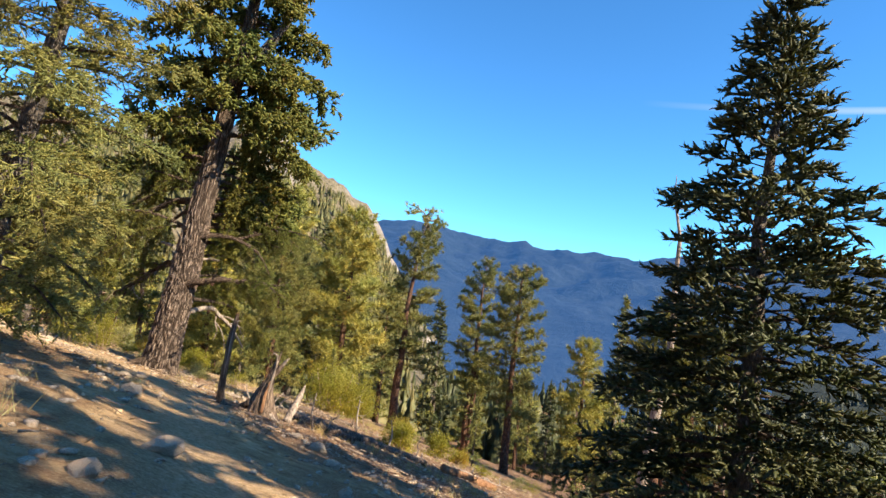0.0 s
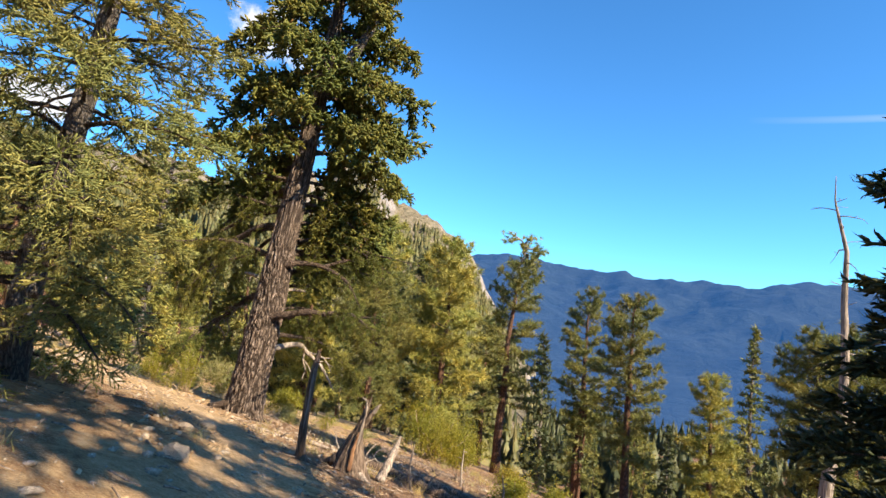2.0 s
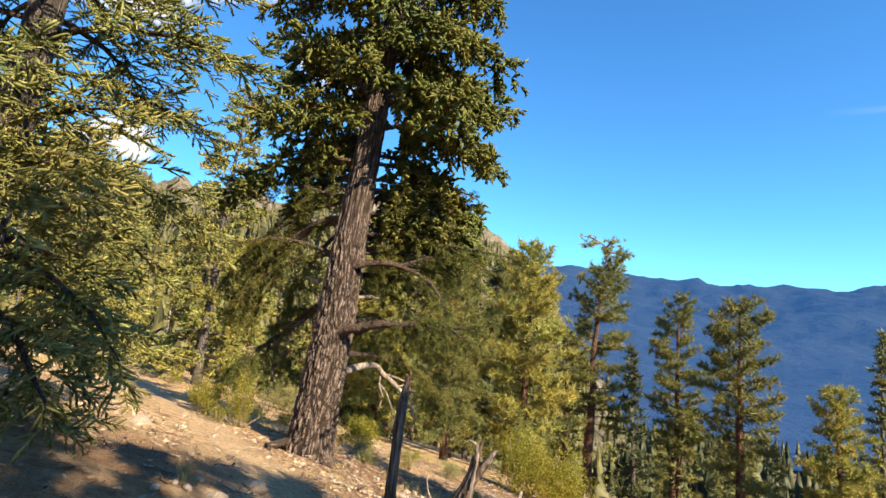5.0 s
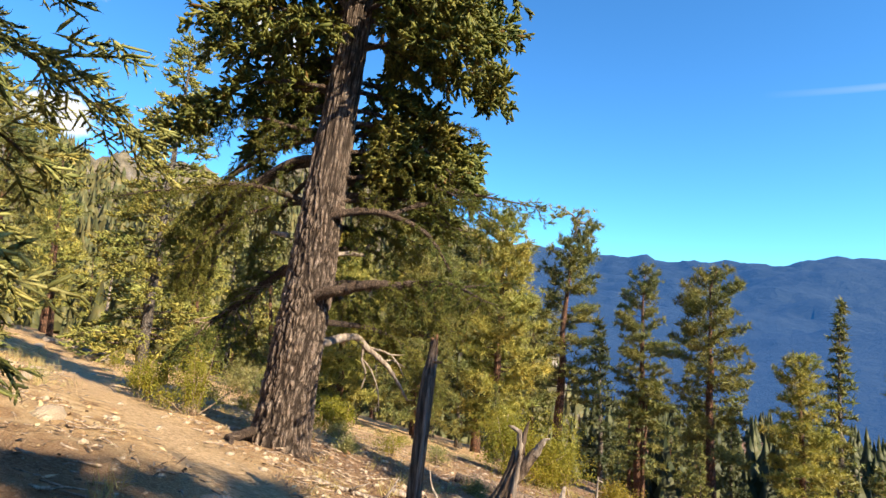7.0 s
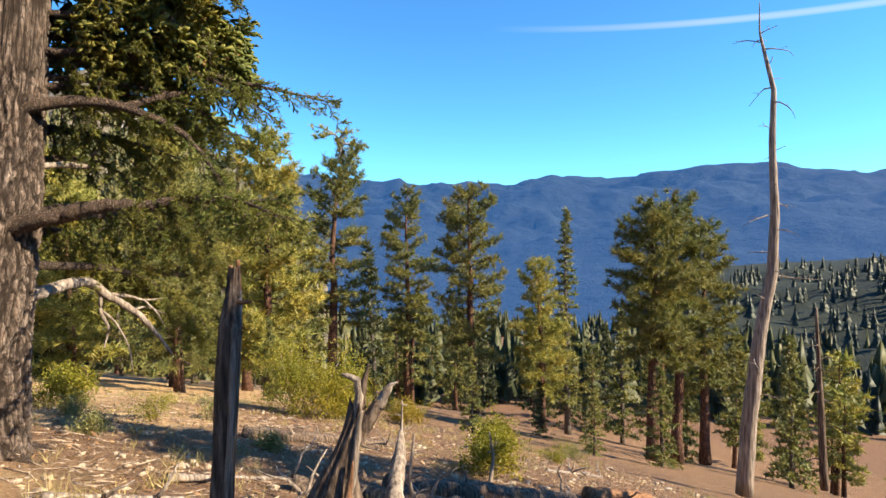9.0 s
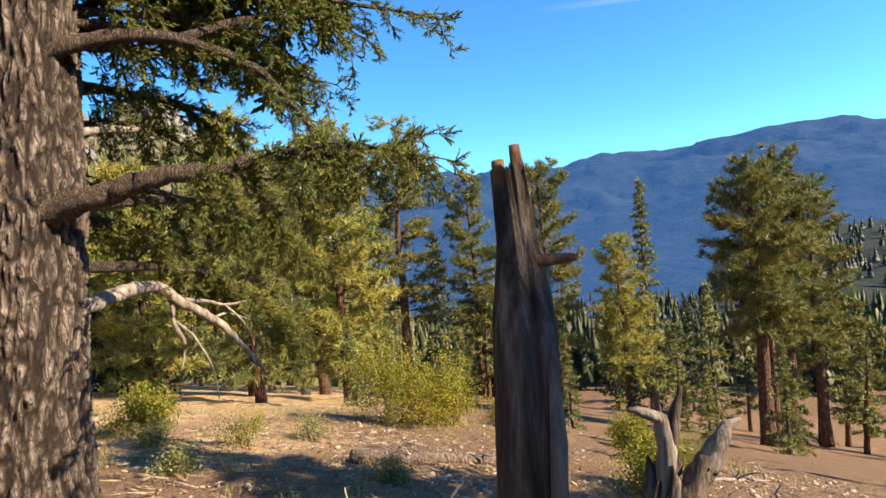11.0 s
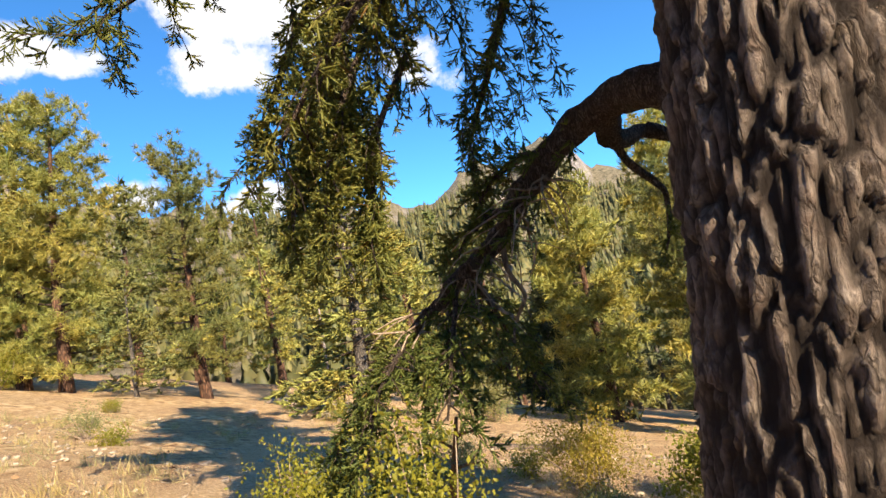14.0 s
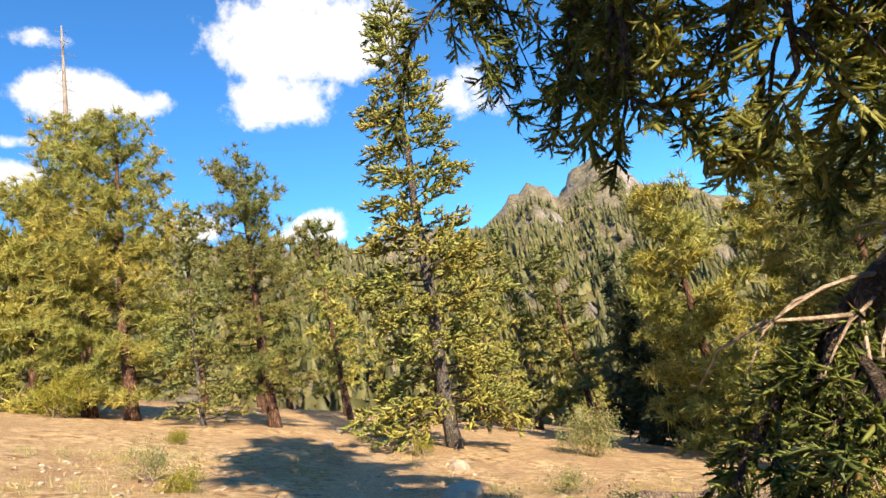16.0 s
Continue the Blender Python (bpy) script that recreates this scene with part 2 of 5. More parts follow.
M_GROUND = ground_material()
M_CLIFF = slope_material("cliff_rock", (0.1, 0.085, 0.08), (0.46, 0.4, 0.36), (0.08, 0.07, 0.042), (0.3, 0.245, 0.165), 0.03, (0.5, 0.74), bumpd=5.0)
# Far ridge: blue haze is put in as blue-black colour plus a glow.
M_BLUE = slope_material("far_ridge_painted_haze", (0.03, 0.035, 0.045), (0.22, 0.17, 0.14), (0.006, 0.014, 0.02), (0.018, 0.028, 0.034), 0.004, (0.44, 0.66), ((0.02, 0.24, 0.8), 0.12), 12.0)
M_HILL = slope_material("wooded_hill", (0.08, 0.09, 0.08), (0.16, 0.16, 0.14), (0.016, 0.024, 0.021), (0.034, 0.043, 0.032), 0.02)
M_BARK = bark_material("old_fir_bark", (0.034, 0.023, 0.018), (0.33, 0.235, 0.185), (0.62, 0.51, 0.43), 10.0, 0.3, True)
M_BARK2 = bark_material("grey_fir_bark", (0.06, 0.05, 0.045), (0.27, 0.22, 0.19), (0.46, 0.40, 0.35), 11.0)
M_PBARK = bark_material("orange_pine_bark", (0.05, 0.028, 0.02), (0.24, 0.115, 0.07), (0.36, 0.2, 0.13), 6.0, 0.4)
M_LIMB = bark_material("limb_bark", (0.06, 0.04, 0.03), (0.25, 0.165, 0.12), (0.44, 0.32, 0.25), 20.0)
M_GREYWOOD = wood_material("bleached_dead_wood", (0.07, 0.052, 0.042), (0.25, 0.2, 0.165), (0.5, 0.42, 0.35), 22.0)
M_DARKWOOD = wood_material("weathered_dark_wood", (0.016, 0.011, 0.008), (0.11, 0.075, 0.055), (0.33, 0.25, 0.19), 26.0)
M_CORE = wood_material("torn_orange_wood", (0.08, 0.035, 0.018), (0.22, 0.11, 0.055), (0.36, 0.21, 0.12), 24.0)
M_TWIG = wood_material("dead_twig", (0.14, 0.095, 0.065), (0.36, 0.265, 0.195), (0.58, 0.46, 0.36), 20.0)
# Stones: upper faces paler, sides darker, set in the colour by facing.
M_ROCK = slope_material("pale_granite", (0.2, 0.145, 0.1), (0.6, 0.48, 0.36), (0.26, 0.185, 0.125), (0.68, 0.55, 0.41), 5.0, (0.4, 0.8), None, 0.03)
M_FIR = leaf_material("fir_needles", (0.07, 0.085, 0.025), (0.2, 0.205, 0.055), (0.37, 0.33, 0.1), 0.42, 0.9, 0.015)
# Paler fir needles: the trailside fir's sunlit look is put into the colour.
M_FIR_L = leaf_material("pale_fir_needles", (0.08, 0.09, 0.03), (0.26, 0.25, 0.088), (0.46, 0.4, 0.165), 0.24)
# Darkened fir needles: shade on these firs is put into the colour.
M_FIR_D = leaf_material("shade_dark_fir_needles", (0.02, 0.028, 0.013), (0.056, 0.064, 0.027), (0.12, 0.12, 0.056), 0.22)
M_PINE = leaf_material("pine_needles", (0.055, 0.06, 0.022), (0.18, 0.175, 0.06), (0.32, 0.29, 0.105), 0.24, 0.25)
# Lit copy of the pine needles: sunlight is put into a paler, yellower colour.
M_PINE_Y = leaf_material("sun_toned_pine_needles", (0.115, 0.118, 0.034), (0.335, 0.305, 0.088), (0.53, 0.45, 0.15), 0.27, 0.25)
M_FAR = leaf_material("far_conifers", (0.06, 0.06, 0.028), (0.14, 0.13, 0.06), (0.24, 0.21, 0.11), 0.25, 0.02)
# Spur trees: distance haze is mixed into the leaf colour as a blue-dark tint.
M_FARBLUE = leaf_material("haze_tinted_conifers", (0.02, 0.032, 0.034), (0.035, 0.05, 0.05), (0.055, 0.07, 0.062), 0.2, 0.02)
M_SHRUB = leaf_material("shrub_leaves", (0.12, 0.11, 0.015), (0.27, 0.24, 0.03), (0.42, 0.36, 0.07), 0.4, 2.0, 0.02)
M_SHRUB2 = leaf_material("autumn_shrub_leaves", (0.16, 0.12, 0.02), (0.36, 0.26, 0.035), (0.55, 0.42, 0.1), 0.4, 2.0, 0.1)
M_SAGE = leaf_material("sage_leaves", (0.12, 0.115, 0.05), (0.25, 0.23, 0.10), (0.40, 0.36, 0.19), 0.3, 2.0)
M_FLAKE = leaf_material("bark_flakes", (0.07, 0.038, 0.025), (0.30, 0.17, 0.10), (0.62, 0.48, 0.35), 0.0, 2.0)
M_DRY = leaf_material("dry_grass", (0.25, 0.18, 0.09), (0.42, 0.33, 0.17), (0.6, 0.5, 0.3), 0.3, 2.0)

# ---------------------------------------------------------------- mesh tools
RNG = np.random.default_rng(7)


def mesh_from(name, verts, tris, quads=None, smooth=False):
    me = bpy.data.meshes.new(name)
    tris = np.asarray(tris, dtype=np.int32).reshape(-1, 3)
    quads = np.asarray(quads if quads is not None else [], dtype=np.int32).reshape(-1, 4)
    verts = np.asarray(verts, dtype=np.float32)
    loops = np.concatenate([tris.ravel(), quads.ravel()])
    starts = np.concatenate([np.arange(len(tris)) * 3, len(tris) * 3 + np.arange(len(quads)) * 4])
    me.vertices.add(len(verts))
    me.vertices.foreach_set("co", verts.ravel())
    me.loops.add(len(loops))
    me.loops.foreach_set("vertex_index", loops)
    me.polygons.add(len(starts))
    me.polygons.foreach_set("loop_start", starts.astype(np.int32))
    me.update(calc_edges=True)
    me.validate()
    if smooth:
        me.polygons.foreach_set("use_smooth", np.ones(len(me.polygons), dtype=bool))
    return me


def part(name, me, material, parent=None, label=""):
    ob = new(name, me)
    if material:
        me.materials.append(material)
    if parent:
        ob.parent = parent
    return tagged(ob, label) if label else ob


def thing(name, label, category, at=(0, 0, 0), group="", kind=""):
    ob = new(name)
    ob.location = at
    return tagged(ob, label, category, group, kind)


class Build:
    """Gathers tubes and facets into one mesh."""

    def __init__(self):
        self.v, self.t, self.q, self.n = [], [], [], 0

    def put(self, v, t=(), q=()):
        v = np.asarray(v, dtype=float)
        self.v.append(v)
        if len(t):
            self.t.append(np.asarray(t) + self.n)
        if len(q):
            self.q.append(np.asarray(q) + self.n)
        self.n += len(v)

    def tube(self, pts, radii, sides=6, rough=0.0, freq=3.0):
        pts = np.asarray(pts, dtype=float)
        k = len(pts)
        tan = np.gradient(pts, axis=0)
        tan /= np.linalg.norm(tan, axis=1)[:, None] + 1e-9
        ref = np.array([0, 0, 1.0]) if abs(tan[0][2]) < 0.8 else np.array([1.0, 0, 0])
        a = np.cross(tan, ref)
        a /= np.linalg.norm(a, axis=1)[:, None] + 1e-9
        b = np.cross(tan, a)
        th = np.arange(sides) / sides * 2 * np.pi
        r = np.asarray(radii, dtype=float)[:, None] * np.ones(sides)
        ring = pts[:, None] + r[..., None] * (a[:, None] * np.cos(th)[None, :, None] + b[:, None] * np.sin(th)[None, :, None])
        if rough:
            flat = ring.reshape(-1, 3)
            d = np.array([noise.noise(Vector(p * freq)) for p in flat]).reshape(k, sides)
            ring = pts[:, None] + (ring - pts[:, None]) * (1 + rough * d)[..., None]
        v = ring.reshape(-1, 3)
        i, j = np.meshgrid(np.arange(k - 1), np.arange(sides), indexing="ij")
        j2 = (j + 1) % sides
        q = np.stack([i * sides + j, i * sides + j2, (i + 1) * sides + j2, (i + 1) * sides + j], -1).reshape(-1, 4)
        v = np.concatenate([v, [pts[0]], [pts[-1]]])
        c0, c1 = len(v) - 2, len(v) - 1
        s = np.arange(sides)
        t0 = np.stack([np.full(sides, c0), (s + 1) % sides, s], -1)
        t1 = np.stack([np.full(sides, c1), (k - 1) * sides + s, (k - 1) * sides + (s + 1) % sides], -1)
        self.put(v, np.concatenate([t0, t1]), q)

    def mesh(self, name, smooth=True):
        return mesh_from(name, np.concatenate(self.v), np.concatenate(self.t) if self.t else [], np.concatenate(self.q) if self.q else None, smooth)


def needle_tris(base, way, length, width, rng):
    """One slim triangle a needle."""
    base, way = np.asarray(base), np.asarray(way)
    way = way / (np.linalg.norm(way, axis=1)[:, None] + 1e-9)
    side = np.cross(way, rng.normal(size=way.shape))
    side /= np.linalg.norm(side, axis=1)[:, None] + 1e-9
    ln = length * rng.uniform(0.75, 1.15, len(base))[:, None]
    v = np.stack([base + side * width / 2, base - side * width / 2, base + way * ln], 1).reshape(-1, 3)
    return v


def shoot(base, way, length, radius, rng, sides=4):
    """One needled shoot as a ragged spindle."""
    d = np.asarray(way, dtype=float)
    d = d / np.linalg.norm(d)
    u = np.cross(d, [0.13, 0.21, 1.0])
    u /= np.linalg.norm(u)
    w = np.cross(d, u)
    v = [np.asarray(base, dtype=float)]
    for at, wide in ((0.22, 1.0), (0.72, 0.85)):
        a = np.arange(sides) / sides * 6.2832 + rng.uniform(0, 6.28)
        r = radius * wide * rng.uniform(0.6, 1.45, sides)
        v += list(v[0] + d * length * (at + rng.normal(size=sides) * 0.07)[:, None] + u * (np.cos(a) * r)[:, None] + w * (np.sin(a) * r)[:, None])
    v.append(v[0] + d * length)
    t, e = [], 2 * sides + 1
    for k in range(sides):
        n = (k + 1) % sides
        t += [(0, 1 + n, 1 + k), (1 + k, 1 + n, 1 + sides + n), (1 + k, 1 + sides + n, 1 + sides + k), (1 + sides + k, 1 + sides + n, e)]
    return np.array(v), np.array(t)


def joined(pieces):
    """Several (corners, triangles) as one template."""
    vs, ts, n = [], [], 0
    for v, t in pieces:
        vs.append(v)
        ts.append(t + n)
        n += len(v)
    return np.concatenate(vs), np.concatenate(ts)


def soup(v):
    return v, np.arange(len(v)).reshape(-1, 3)


def fir_spray(seed, size, sides, radius, needles=0, nl=0.03, nw=0.008, facets=4, flat=1.0, spread=0.75):
    """A fir twig along +x: side shoots left and right of an axis, with loose needles; flat: how far they lie in one plane."""
    rng = np.random.default_rng(seed)
    axes = [(np.zeros(3), np.array([1, 0, -0.08]), size)]
    for i in range(sides):
        s = (i + 0.6) / (sides + 0.6)
        ang = (0 if i % 2 else math.pi) * flat + i * 2.4 * (1 - flat) + rng.normal() * 0.3
        axes.append((np.array([s * size * 0.9, 0, -0.05 * s * size]), np.array([0.8, spread * math.cos(ang), 0.7 * spread * math.sin(ang) - 0.05]), size * (0.62 - 0.34 * s) * rng.uniform(0.8, 1.2)))
    out = []
    for o, d, ln in axes:
        d = d / np.linalg.norm(d)
        out.append(shoot(o, d, ln, radius, rng, facets))
        if needles:
            n = max(2, int(needles * ln / size / 0.6))
            u = np.cross(d, [0.1, 0.2, 1.0])
            w = np.cross(d, u)
            a = rng.uniform(0, 6.28, n)
            out.append(soup(needle_tris(o + d * ln * rng.uniform(0.05, 1, n)[:, None], d * 0.9 + u * np.cos(a)[:, None] + w * np.sin(a)[:, None], nl, nw, rng)))
    return joined(out)


def pine_tuft(seed, n, length, width, core=0.6, facets=12):
    """A brush of long needles round the dense end of a twig."""
    rng = np.random.default_rng(seed)
    bm = bmesh.new()
    if facets > 8:
        bmesh.ops.create_icosphere(bm, subdivisions=1, radius=1.0)
    else:
        bmesh.ops.create_cone(bm, segments=4, radius1=1.0, radius2=0.0, depth=1.0)
        bmesh.ops.triangulate(bm, faces=bm.faces[:])
    v = np.array([q.co[:] for q in bm.verts])
    f = np.array([[q.index for q in g.verts] for g in bm.faces])
    bm.free()
    v = v * rng.uniform(0.55, 1.4, (len(v), 1)) * np.array([0.62, 0.55, 0.4]) * length * core / 0.6
    way = rng.normal(size=(n, 3)) * 0.8 + np.array([0.55, 0, 0.3])
    base = rng.normal(size=(n, 3)) * 0.12 * length
    return joined([(v, f), soup(needle_tris(base, way, length, width, rng))])


def leaf_clump(seed, n, radius, leaf):
    """Small kite-shaped leaves round a point, two facets each."""
    rng = np.random.default_rng(seed)
    c = rng.normal(size=(n, 3)) * radius * 0.5
    a = rng.normal(size=(n, 3))
    a /= np.linalg.norm(a, axis=1)[:, None]
    b = np.cross(a, rng.normal(size=(n, 3)))
    b /= np.linalg.norm(b, axis=1)[:, None]
    s = leaf * rng.uniform(0.7, 1.2, n)[:, None]
    p = [c, c + a * s * 0.5 + b * s * 0.28, c + a * s, c + a * s * 0.5 - b * s * 0.28]
    return soup(np.stack([p[0], p[1], p[2], p[0], p[2], p[3]], 1).reshape(-1, 3))


def crown_mesh(name, templates, origins, ways, scales, seed):
    """All sprays of a crown, turned along their twigs, in one mesh."""
    rng = np.random.default_rng(seed)
    origins, ways, scales = np.asarray(origins, dtype=float), np.asarray(ways, dtype=float), np.asarray(scales, dtype=float)
    x = ways / (np.linalg.norm(ways, axis=1)[:, None] + 1e-9)
    up = np.array([0, 0, 1.0]) + rng.normal(size=x.shape) * 0.35
    y = np.cross(up, x)
    y /= np.linalg.norm(y, axis=1)[:, None] + 1e-9
    z = np.cross(x, y)
    pick = rng.integers(0, len(templates), len(x))
    out, tri, n = [], [], 0
    for k, (tp, tf) in enumerate(templates):
        m = np.where(pick == k)[0]
        if not len(m):
            continue
        frame3 = np.stack([x[m], y[m], z[m]], 1) * scales[m][:, None, None]
        out.append((np.einsum("vi,kij->kvj", tp, frame3) + origins[m][:, None]).reshape(-1, 3))
        tri.append((tf[None] + (n + np.arange(len(m)) * len(tp))[:, None, None]).reshape(-1, 3))
        n += len(m) * len(tp)
    return mesh_from(name, np.concatenate(out), np.concatenate(tri))


# ---------------------------------------------------------------- ground
TRAIL = [(2.0, -6.0), (-0.4, 0.0), (-1.9, 4.6), (-3.8, 8.0), (-5.0, 11.4), (-7.1, 13.6), (-10.2, 16.0), (-13.6, 19.0), (-17.5, 22.6), (-21.2, 26.6), (-25.5, 31.5), (-33.0, 38.0)]


def slope_z(x, y):
    """The mountainside near the trail: gentle above, steeper below."""
    xe = 0.5 * ((x + 8) + np.sqrt((x + 8) ** 2 + 25))
    z = 1.661 - 0.173 * x - 0.2657 * y - 0.1062 * xe - 0.00092 * xe * xe + 0.00083 * xe * y
    z = z - 0.36 * np.exp(-((x + 0.7) ** 2 + (y + 0.5) ** 2) / 14) + 0.35 * np.exp(-((x + 3.5) ** 2 + (y - 27) ** 2) / 60)
    return z - 0.4 * np.exp(-((x + 20) ** 2 + (y - 24.5) ** 2) / 40)


def trail_gap(x, y):
    best = np.full(np.shape(x), 1e9)
    for (ax, ay), (bx, by) in zip(TRAIL[:-1], TRAIL[1:]):
        ux, uy = bx - ax, by - ay
        k = np.clip(((x - ax) * ux + (y - ay) * uy) / (ux * ux + uy * uy), 0, 1)
        best = np.minimum(best, np.hypot(x - ax - k * ux, y - ay - k * uy))
    return best


CENTRE = (-5.0, 12.0)


def far_z(x, y):
    r = np.hypot(x - CENTRE[0], y - CENTRE[1])
    near = np.clip(slope_z(x, y), -26, 12)
    k = np.clip((r - 70) / 330, 0, 1)
    k2 = np.clip((r - 400) / 900, 0, 1)
    return np.where(r < 70, slope_z(x, y), near * (1 - k) + k * -70 - 90 * k2)


def ground_z(x, y):
    """Height of the soil at a place near the trail."""
    return float(far_z(np.array(float(x)), np.array(float(y))))


def relief(x, y, gap):
    """Small bumps, smoothed where feet go."""
    a = np.array([noise.fractal(Vector((px * 0.35, py * 0.35, 0.3)), 0.9, 2.1, 4) for px, py in zip(x, y)])
    b = np.array([noise.noise(Vector((px * 2.3, py * 2.3, 5.1))) for px, py in zip(x, y)])
    rough = np.clip((gap - 0.45) / 1.2, 0.12, 1)
    return a * 0.1 * rough + b * 0.05 * rough


def build_ground():
    rings = np.concatenate([np.arange(0.25, 30, 0.21), np.geomspace(30, 3800, 74)])
    spokes = 340
    th = np.arange(spokes) / spokes * 2 * np.pi
    x = CENTRE[0] + rings[:, None] * np.sin(th)
    y = CENTRE[1] + rings[:, None] * np.cos(th)
    z = far_z(x, y)
    gap = trail_gap(x, y)
    bench = np.exp(-(gap / 0.75) ** 2)
    z = z - 0.05 * bench
    fl = rings < 75
    z[fl] += relief(x[fl].ravel(), y[fl].ravel(), gap[fl].ravel()).reshape(x[fl].shape)
    v = np.stack([x, y, z], -1).reshape(-1, 3)
    v = np.concatenate([v, [[CENTRE[0], CENTRE[1], ground_z(*CENTRE)]]])
    i, j = np.meshgrid(np.arange(len(rings) - 1), np.arange(spokes), indexing="ij")
    j2 = (j + 1) % spokes
    q = np.stack([i * spokes + j, (i + 1) * spokes + j, (i + 1) * spokes + j2, i * spokes + j2], -1).reshape(-1, 4)
    s = np.arange(spokes)
    t = np.stack([np.full(spokes, len(v) - 1), (s + 1) % spokes, s], -1)
    me = mesh_from("ground", v, t, q[:, ::-1], True)
    wob = np.array([noise.noise(Vector((px * 0.9, py * 0.9, 0))) for px, py in zip(x.ravel(), y.ravel())])
    tread = np.append(np.clip(1.15 - (gap.ravel() + wob * 0.35) / 0.8, 0, 1), 1)
    me.attributes.new("tread", "FLOAT", "POINT").data.foreach_set("value", tread.astype(np.float32))
    fx, fy = x.ravel(), y.ravel()
    wob2 = np.array([noise.fractal(Vector((px * 0.25, py * 0.25, 4)), 0.8, 2.0, 3) for px, py in zip(fx, fy)])
    duff = np.clip((fx + 10.5 - (fy - 17) * 0.1) / 4 + wob2 * 0.8, 0, 1) * np.clip((gap.ravel() - 0.7) / 1.0, 0, 1) * np.clip((fy - 7) / 5, 0.35, 1)
    # Far ground takes full duff; its dark tone also stands in for forest shade.
    far = np.clip((np.hypot(fx + 5, fy - 12) - 45) / 30, 0, 1)
    duff = np.append(np.maximum(duff * 0.85, far), 0)
    me.attributes.new("duff", "FLOAT", "POINT").data.foreach_set("value", duff.astype(np.float32))
    part("ground", me, M_GROUND)
    return tagged(bpy.data.objects["ground"], "sandy tan mountainside with a worn foot trail", "ground", kind="structure")


GROUND = build_ground()


def hillside(name, label, material, az0, az1, crest, r0, back, rows, cols, rough, jag, foot):
    """A mountain: crest is (azimuth, elevation in degrees, distance); it rises from r0 to the crest and falls behind it."""
    ca = np.array(crest)
    a = np.radians(np.linspace(az0, az1, cols))
    ad = np.degrees(a)
    ce, cd = np.interp(ad, ca[:, 0], ca[:, 1]), np.interp(ad, ca[:, 0], ca[:, 2])
    jz = np.array([noise.fractal(Vector((q * 0.55, 3.0, 0)), 0.7, 2.2, 5) for q in ad])
    crag = np.array([abs(noise.noise(Vector((q * 1.9, 8.0, 0)))) + 0.6 * abs(noise.noise(Vector((q * 4.3, 5.0, 0)))) for q in ad]) - 0.3
    cz = 1.0 + np.tan(np.radians(ce)) * cd + jz * jag + crag * jag * np.clip((ce - 6) / 4, 0, 1.4)
    s = np.concatenate([np.linspace(0, 1, rows), np.linspace(1.03, 1 + back, 8)])
    r = r0 + s[:, None] * (cd - r0)
    x, y = CENTRE[0] + r * np.sin(a), CENTRE[1] + r * np.cos(a)
    base = np.array([ground_z(CENTRE[0] + r0 * math.sin(q), CENTRE[1] + r0 * math.cos(q)) for q in a]) + foot
    up = np.where(s[:, None] <= 1, s[:, None] ** 1.15, 1 - (s[:, None] - 1) * 1.2)
    z = base + up * (cz - base)
    n1 = np.array([noise.fractal(Vector((px, py, 1.0)), 0.8, 2.1, 6) for px, py in zip(x.ravel() * rough[0], y.ravel() * rough[0])]).reshape(z.shape)
    wgt = np.clip(s[:, None] * 3, 0, 1) * np.clip((1.0 - s[:, None]) * 4 + 0.25, 0, 1)
    z = z + n1 * rough[1] * wgt
    v = np.stack([x, y, z], -1).reshape(-1, 3)
    nr, nc = z.shape
    i, j = np.meshgrid(np.arange(nr - 1), np.arange(nc - 1), indexing="ij")
    q = np.stack([i * nc + j, (i + 1) * nc + j, (i + 1) * nc + j + 1, i * nc + j + 1], -1).reshape(-1, 4)
    me = mesh_from(name, v, [], q[:, ::-1], False)
    ob = tagged(part(name, me, material), label, "mountain", kind="structure")
    return ob, np.stack([x, y, z], -1), s


CREST_CLIFF = [(-150, 13, 260), (-100, 15, 240), (-74, 15.5, 230), (-61, 14.6, 250), (-55, 13.6, 260), (-47, 11.0, 300), (-33, 10.2, 400), (-28.6, 10.6, 440), (-26.5, 12.0, 460),
               (-24.6, 12.9, 470), (-23, 12.3, 480), (-21.7, 10.9, 490), (-20.3, 12.6, 500), (-18.2, 13.7, 510), (-15.5, 12.7, 530), (-14, 10.0, 540), (-12, 9.0, 560), (-9.6, 8.5, 590),
               (-8, 7.3, 610), (-6.7, 6.2, 630), (-5.4, 4.6, 650), (-4.2, 2.5, 660), (-2, -2, 680), (4, -9, 700)]
cliff, CLIFF_P, CLIFF_S = hillside("backdrop_cliff_mountain", "steep grey rock mountain with conifers on its flanks", M_CLIFF, -150, 4, CREST_CLIFF, 74, 0.5, 70, 300, (0.016, 16), 5.0, -1)
CREST_BLUE = [(-25, 5, 2500), (-6, 5.0, 2500), (-1.6, 5.3, 2500), (0.4, 5.1, 2500), (3, 4.4, 2500), (5.7, 4.0, 2450), (8, 4.1, 2400), (9.2, 4.5, 2400), (10.5, 4.1, 2400), (14, 3.8, 2400),
              (20, 3.7, 2350), (24.3, 4.4, 2300), (28, 4.1, 2300), (33, 4.1, 2250), (38.5, 4.7, 2200), (43, 4.3, 2200), (47, 4.1, 2200), (51, 3.6, 2200), (62, 3.4, 2300), (85, 4, 2400), (110, 4, 2400)]
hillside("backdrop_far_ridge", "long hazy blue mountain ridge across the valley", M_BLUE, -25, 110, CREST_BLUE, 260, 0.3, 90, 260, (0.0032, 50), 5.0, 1)
